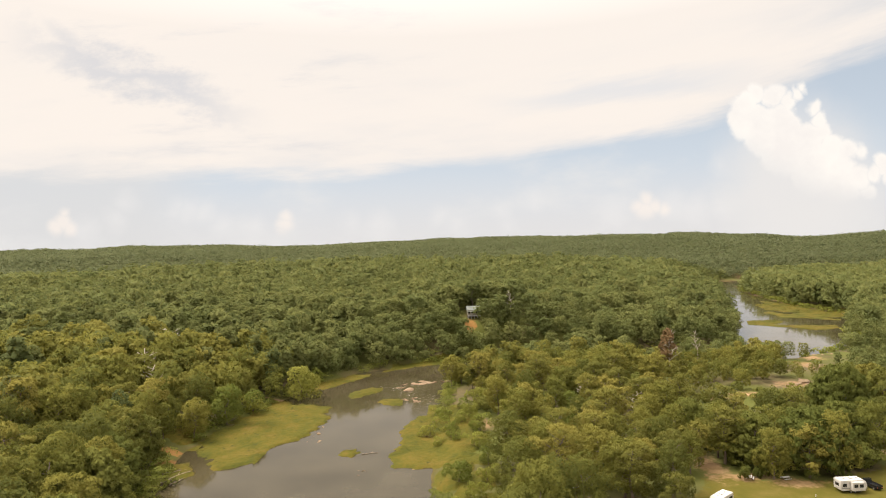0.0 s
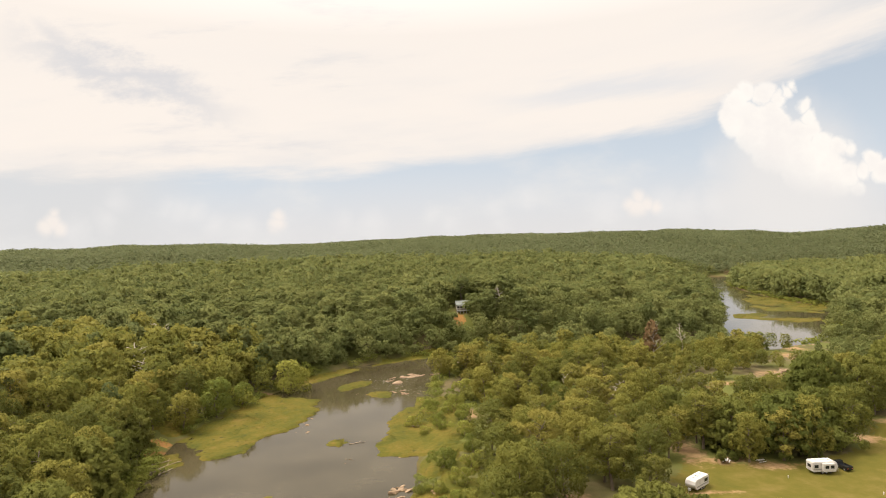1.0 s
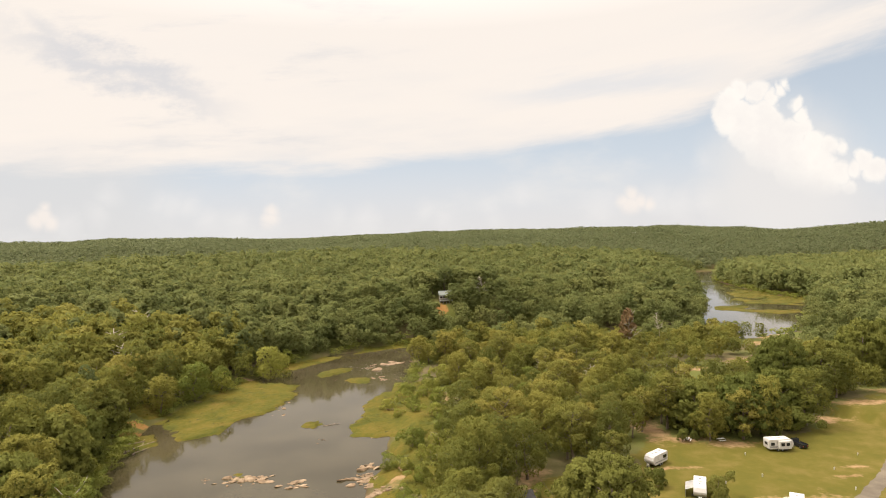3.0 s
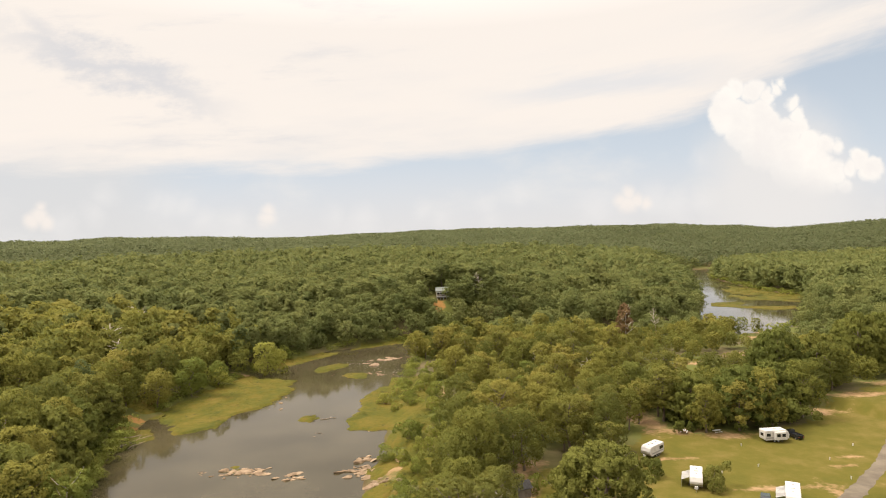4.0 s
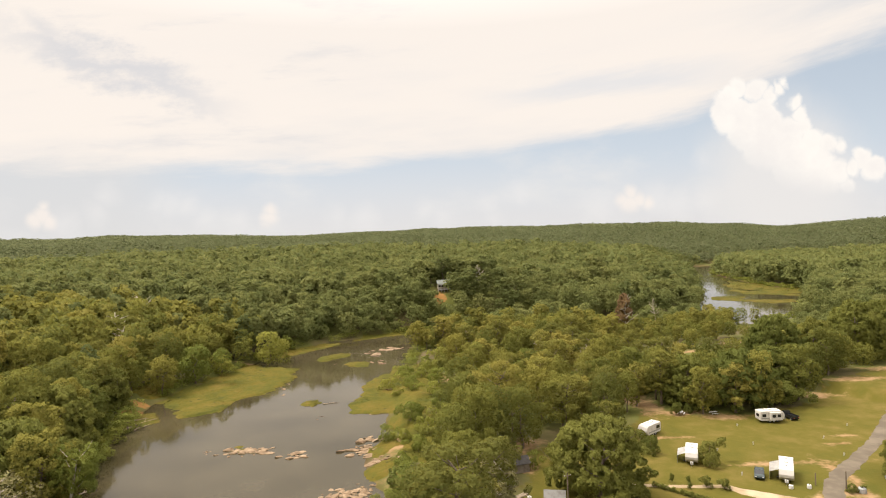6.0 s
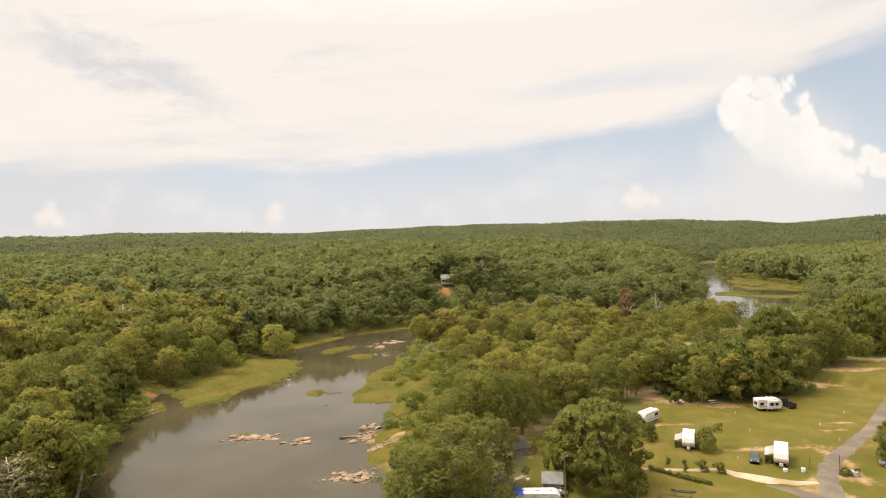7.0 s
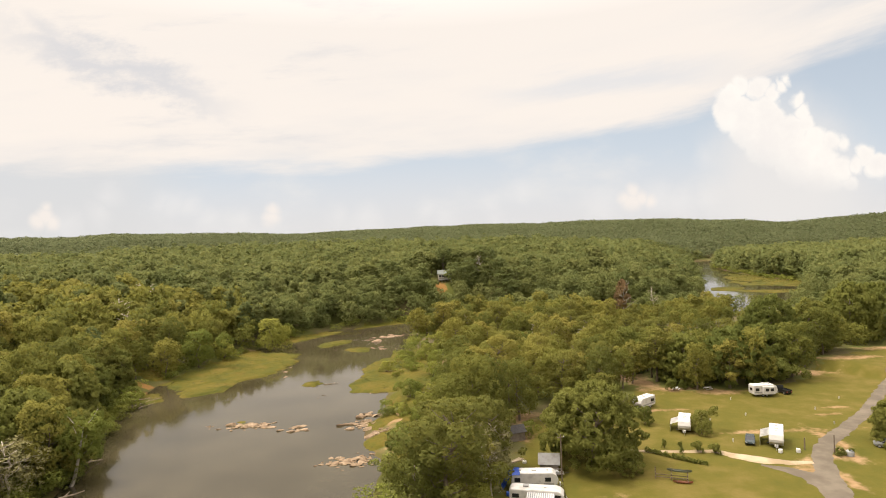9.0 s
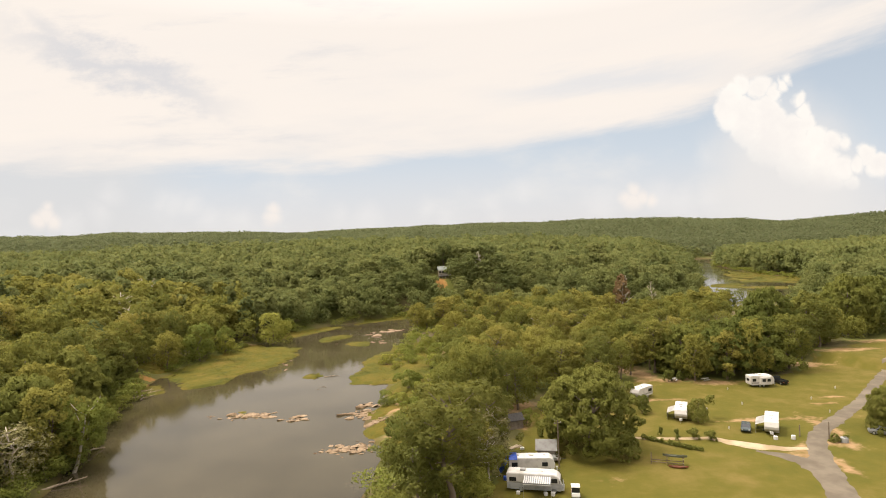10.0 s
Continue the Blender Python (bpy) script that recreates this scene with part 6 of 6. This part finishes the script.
def house(x, y, z, turn):
    """The house on the hill: porch towards -y."""
    ob = thing("house", pose(x, y, z, 0, 0, turn), "cream house with a grey-green metal roof on the hill", "house")
    h, d = 3.9, 3.4
    part("foundation", boxed(-h, h, -d, d, -2.0, 0.3), BOARD, ob, "dark board foundation")
    part("wall", boxed(-h, h, -d, d, 0.3, 3.1), CREAM_SIDING, ob)
    ridge, eave, over = 5.2, 3.05, 0.6
    for s in (-1, 1):
        r = part("roof", boxed(-h - 0.5, h + 0.5, 0, math.hypot(d + over, ridge - eave), 0, 0.08), GREEN_ROOF, ob)
        turnx = Matrix.Rotation(-math.atan2(ridge - eave, d + over), 4, "X")
        r.matrix_local = pose(0, 0, ridge) @ (turnx if s > 0 else Matrix.Rotation(math.pi, 4, "Z") @ turnx)
        for k in range(13):
            part("seam", boxed(-h - 0.4 + 0.66 * k, -h - 0.36 + 0.66 * k, 0.02, math.hypot(d + over, ridge - eave) - 0.03, 0.08, 0.12), GREEN_ROOF, r)
        part("gable", side_shape([(-d, 3.1), (d, 3.1), (0, ridge - 0.05)], -0.05, 0.05, 0), CREAM_SIDING, ob).matrix_local = pose(s * (h - 0.06), 0, 0, 0, 0, 90)
    deck = part("deck", boxed(-h, h, -d - 2.4, -d, 0.0, 0.2), POST_WOOD, ob, "wooden porch deck")
    part("fascia", boxed(-h - 0.3, h + 0.3, -d - 2.76, -d - 2.70, 2.42, 2.68), WHITE_PAINT, ob, "white porch fascia")
    part("skirting", boxed(-h, h, -d - 2.46, -d - 2.40, -0.3, 0.2), WHITE_PAINT, ob, "white deck edge")
    pr = part("porch_roof", boxed(-h - 0.3, h + 0.3, -d - 2.7, -d + 0.1, 2.55, 2.65), GREEN_ROOF, ob)
    for k in range(5):
        part("porch_post", boxed(-h + 0.1 + 1.86 * k, -h + 0.25 + 1.86 * k, -d - 2.35, -d - 2.2, -2.0, 2.55), WHITE_PAINT, ob, "white porch post")
    part("railing", boxed(-h, h, -d - 2.38, -d - 2.32, 1.0, 1.1), WHITE_PAINT, deck, "white porch railing")
    for k in range(13):
        part("baluster", boxed(-h + 0.1 + 0.6 * k, -h + 0.14 + 0.6 * k, -d - 2.37, -d - 2.33, 0.2, 1.0), WHITE_PAINT, deck)
    for q in (-3.4, -1.8, 1.1, 2.5):
        pane(ob, q, q + 1.1, -d, 1.1, 2.3)
    dd = part("door", boxed(-0.3, 0.6, -d - 0.05, -d, 0.3, 2.35), POST_WOOD, ob, "brown front door")
    part("handle", boxed(0.45, 0.52, -d - 0.1, -d - 0.05, 1.3, 1.4), ALLOY, dd)


house(-2.0, 355.5, ground_z(-2, 353) + 0.6, 4)


# small stuff of the camp: barrels, tanks, stakes, tables
def tank(x, y, r, tall, material, label, name="water_tank"):
    ob = thing(name, pose(x, y, ground_z(x, y)), label, "tank")
    bm = bmesh.new()
    prof = [(0.0, 0.0), (r * 0.9, 0.0), (r, 0.08 * tall), (r, 0.85 * tall), (r * 0.8, 0.96 * tall), (0.0, tall)]
    rings = [[bm.verts.new((q * math.cos(t), q * math.sin(t), z)) for q, z in prof[1:-1]] for t in np.arange(14) * 6.28318 / 14]
    for a, b in zip(rings, rings[1:] + rings[:1]):
        for i in range(3):
            bm.faces.new((a[i], b[i], b[i + 1], a[i + 1]))
    bm.faces.new([g[0] for g in rings][::-1])
    bm.faces.new([g[-1] for g in rings])
    part("body", bm, material, ob)
    part("cap", rod((0, 0, 0.955 * tall), (0, 0, 1.02 * tall), r * 0.25, 10), BLACK_TRIM, ob, "black screw cap")


for tx, ty, r, tall, m, lab in [(61.2, 105.6, 0.4, 0.7, WHITE_PAINT, "white plastic tank beside a travel trailer"), (64.4, 105.3, 0.38, 0.8, WHITE_PAINT, "white plastic tank beside a travel trailer"),
                                (72.4, 102.8, 0.7, 1.0, GREY_PANEL, "pale grey round tank beside a bush"), (13.6, 85.0, 0.3, 0.55, WHITE_PAINT, "white plastic tank beside a motorhome"),
                                (14.7, 84.8, 0.33, 0.6, WHITE_PAINT, "white plastic tank beside a motorhome"), (9.4, 85.8, 0.3, 0.5, WHITE_PAINT, "white plastic tank beside a motorhome"),
                                (8.0, 91.4, 0.35, 0.7, BLUE_TARP, "blue plastic barrel beside a trailer")]:
    tank(tx, ty, r, tall, m, lab)


def stake(x, y):
    ob = thing("site_marker", pose(x, y, ground_z(x, y)), "short white site marker in the turf", "marker", "site markers")
    part("post", boxed(-0.06, 0.06, -0.06, 0.06, 0, 0.65, 0.01, 1), WHITE_PAINT, ob)
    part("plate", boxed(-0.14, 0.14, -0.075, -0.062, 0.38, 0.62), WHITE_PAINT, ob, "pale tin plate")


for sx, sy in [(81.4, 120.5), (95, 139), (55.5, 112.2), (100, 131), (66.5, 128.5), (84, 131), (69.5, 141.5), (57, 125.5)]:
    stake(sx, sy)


def picnic_table(x, y, turn):
    ob = thing("picnic_table", pose(x, y, ground_z(x, y), 0, 0, turn), "pale wooden picnic table under shade trees", "table", "picnic tables")
    for k in range(5):
        part("plank", boxed(-0.95, 0.95, -0.38 + 0.155 * k, -0.24 + 0.155 * k, 0.72, 0.76), WHITE_PAINT, ob)
    for s in (-1, 1):
        part("bench", boxed(-0.95, 0.95, s * 0.72 - 0.13, s * 0.72 + 0.13, 0.42, 0.46), WHITE_PAINT, ob)
        for q in (-1, 1):
            part("leg", rod((s * 0.7, q * 0.68, 0), (s * 0.7, q * 0.25, 0.72), 0.05, 6), POST_WOOD, ob)
        part("brace", boxed(s * 0.7 - 0.04, s * 0.7 + 0.04, -0.8, 0.8, 0.34, 0.42), POST_WOOD, ob)


for q in [(68.4, 151.5, 10), (60.2, 152.5, 60)]:
    picnic_table(*q)
car("car", 82.0, 106.2, 150, CAR_SILVER, "silver car parked under a tree", "car", 4.5, 1.45)
car("car", 86.5, 105.5, 155, CAR_SILVER, "silver car parked under a tree", "car", 4.3, 1.45)


def hedge(points, tall, wide, label):
    """A low row of vines."""
    g = np.random.default_rng(77)
    runs = []
    for (ax, ay), (bx, by) in zip(points[:-1], points[1:]):
        for k in range(int(math.hypot(bx - ax, by - ay) / 0.45)):
            t = k * 0.45 / math.hypot(bx - ax, by - ay)
            hx, hy = ax + (bx - ax) * t, ay + (by - ay) * t
            v, size = crown_cloud(g, "shrub", 230, 0.13), tall * g.uniform(0.5, 1.15)
            v[:, :3] = v[:, :3] * np.array([wide, wide, 1], np.float32) * size + np.array([hx, hy, ground_z(hx, hy)], np.float32)
            runs.append(v)
    tagged(new("hedge", leaves_mesh("hedge", np.concatenate(runs), LEAF["dense_oak"])), label, "hedge")


hedge([(37.0, 108.4), (40, 105.4), (43, 102.6), (45.7, 100.6)], 1.0, 0.9, "low ragged green hedge row on the turf")
for kind, bx, by, tall, wide in [("bush", 46.3, 107.4, 2.3, 0.85), ("bush", 49.2, 106.4, 2.0, 1.0), ("bush", 40.8, 110.0, 1.9, 0.4), ("bush", 43.8, 109.4, 1.6, 0.5), ("bush", 43.0, 107.0, 1.2, 0.6),
                                 ("bush", 70.9, 103.2, 1.7, 1.2), ("bush", 62.5, 153.5, 3.0, 0.8), ("bush", 58.6, 152.0, 3.4, 0.7), ("shrub", 15.5, 120.0, 3.5, 1.0), ("shrub", 21.0, 121, 3.2, 1.0)]:
    plant(kind, bx, by, tall, wide)


def utility_trailer(x, y, turn):
    ob = thing("utility_trailer", pose(x, y, ground_z(x, y), 0, 0, turn), "small grey utility trailer loaded with frames", "trailer")
    part("bed", boxed(-1.5, 1.5, -0.75, 0.75, 0.5, 0.58), BOARD, ob, "grey board bed")
    for s in (-1, 1):
        for z in (0.8, 1.05):
            part("rail", boxed(-1.5, 1.5, s * 0.75 - 0.025, s * 0.75 + 0.025, z - 0.025, z + 0.025), ALLOY, ob, "dull metal rail")
        for q in (-1.45, 0, 1.45):
            part("stake", boxed(q - 0.025, q + 0.025, s * 0.75 - 0.03, s * 0.75 + 0.03, 0.5, 1.08), ALLOY, ob)
        wheel(ob, -0.2, s * 0.88, 0.32, 0.18)
    part("tongue", rod((1.4, 0, 0.5), (2.6, 0, 0.45), 0.04, 8), BLACK_TRIM, ob, "black tow bar")
    part("load", side_shape([(-1.2, 0.58), (0.9, 0.58), (0.7, 1.0), (-1.0, 1.1)], -0.55, 0.55, 0.06), GREY_PANEL, ob, "grey covered load")


utility_trailer(17.0, 98.4, 8)


def lumber_pile(x, y, turn):
    ob = thing("lumber_pile", pose(x, y, ground_z(x, y), 0, 0, turn), "loose pile of pale boards beside a shed", "lumber")
    g = np.random.default_rng(8)
    for k in range(12):
        part("board", boxed(-1.4, 1.4, -0.09, 0.09, 0, 0.05), LOG_WOOD, ob).matrix_local = pose(g.normal(0, 0.2), -0.5 + 0.24 * (k % 5), 0.055 * (k // 5), 0, 0, g.normal(0, 6))


lumber_pile(11.2, 106.5, 40)
tank(12.6, 105.2, 0.4, 0.45, WHITE_PAINT, "white plastic tub beside a shed", "tub")
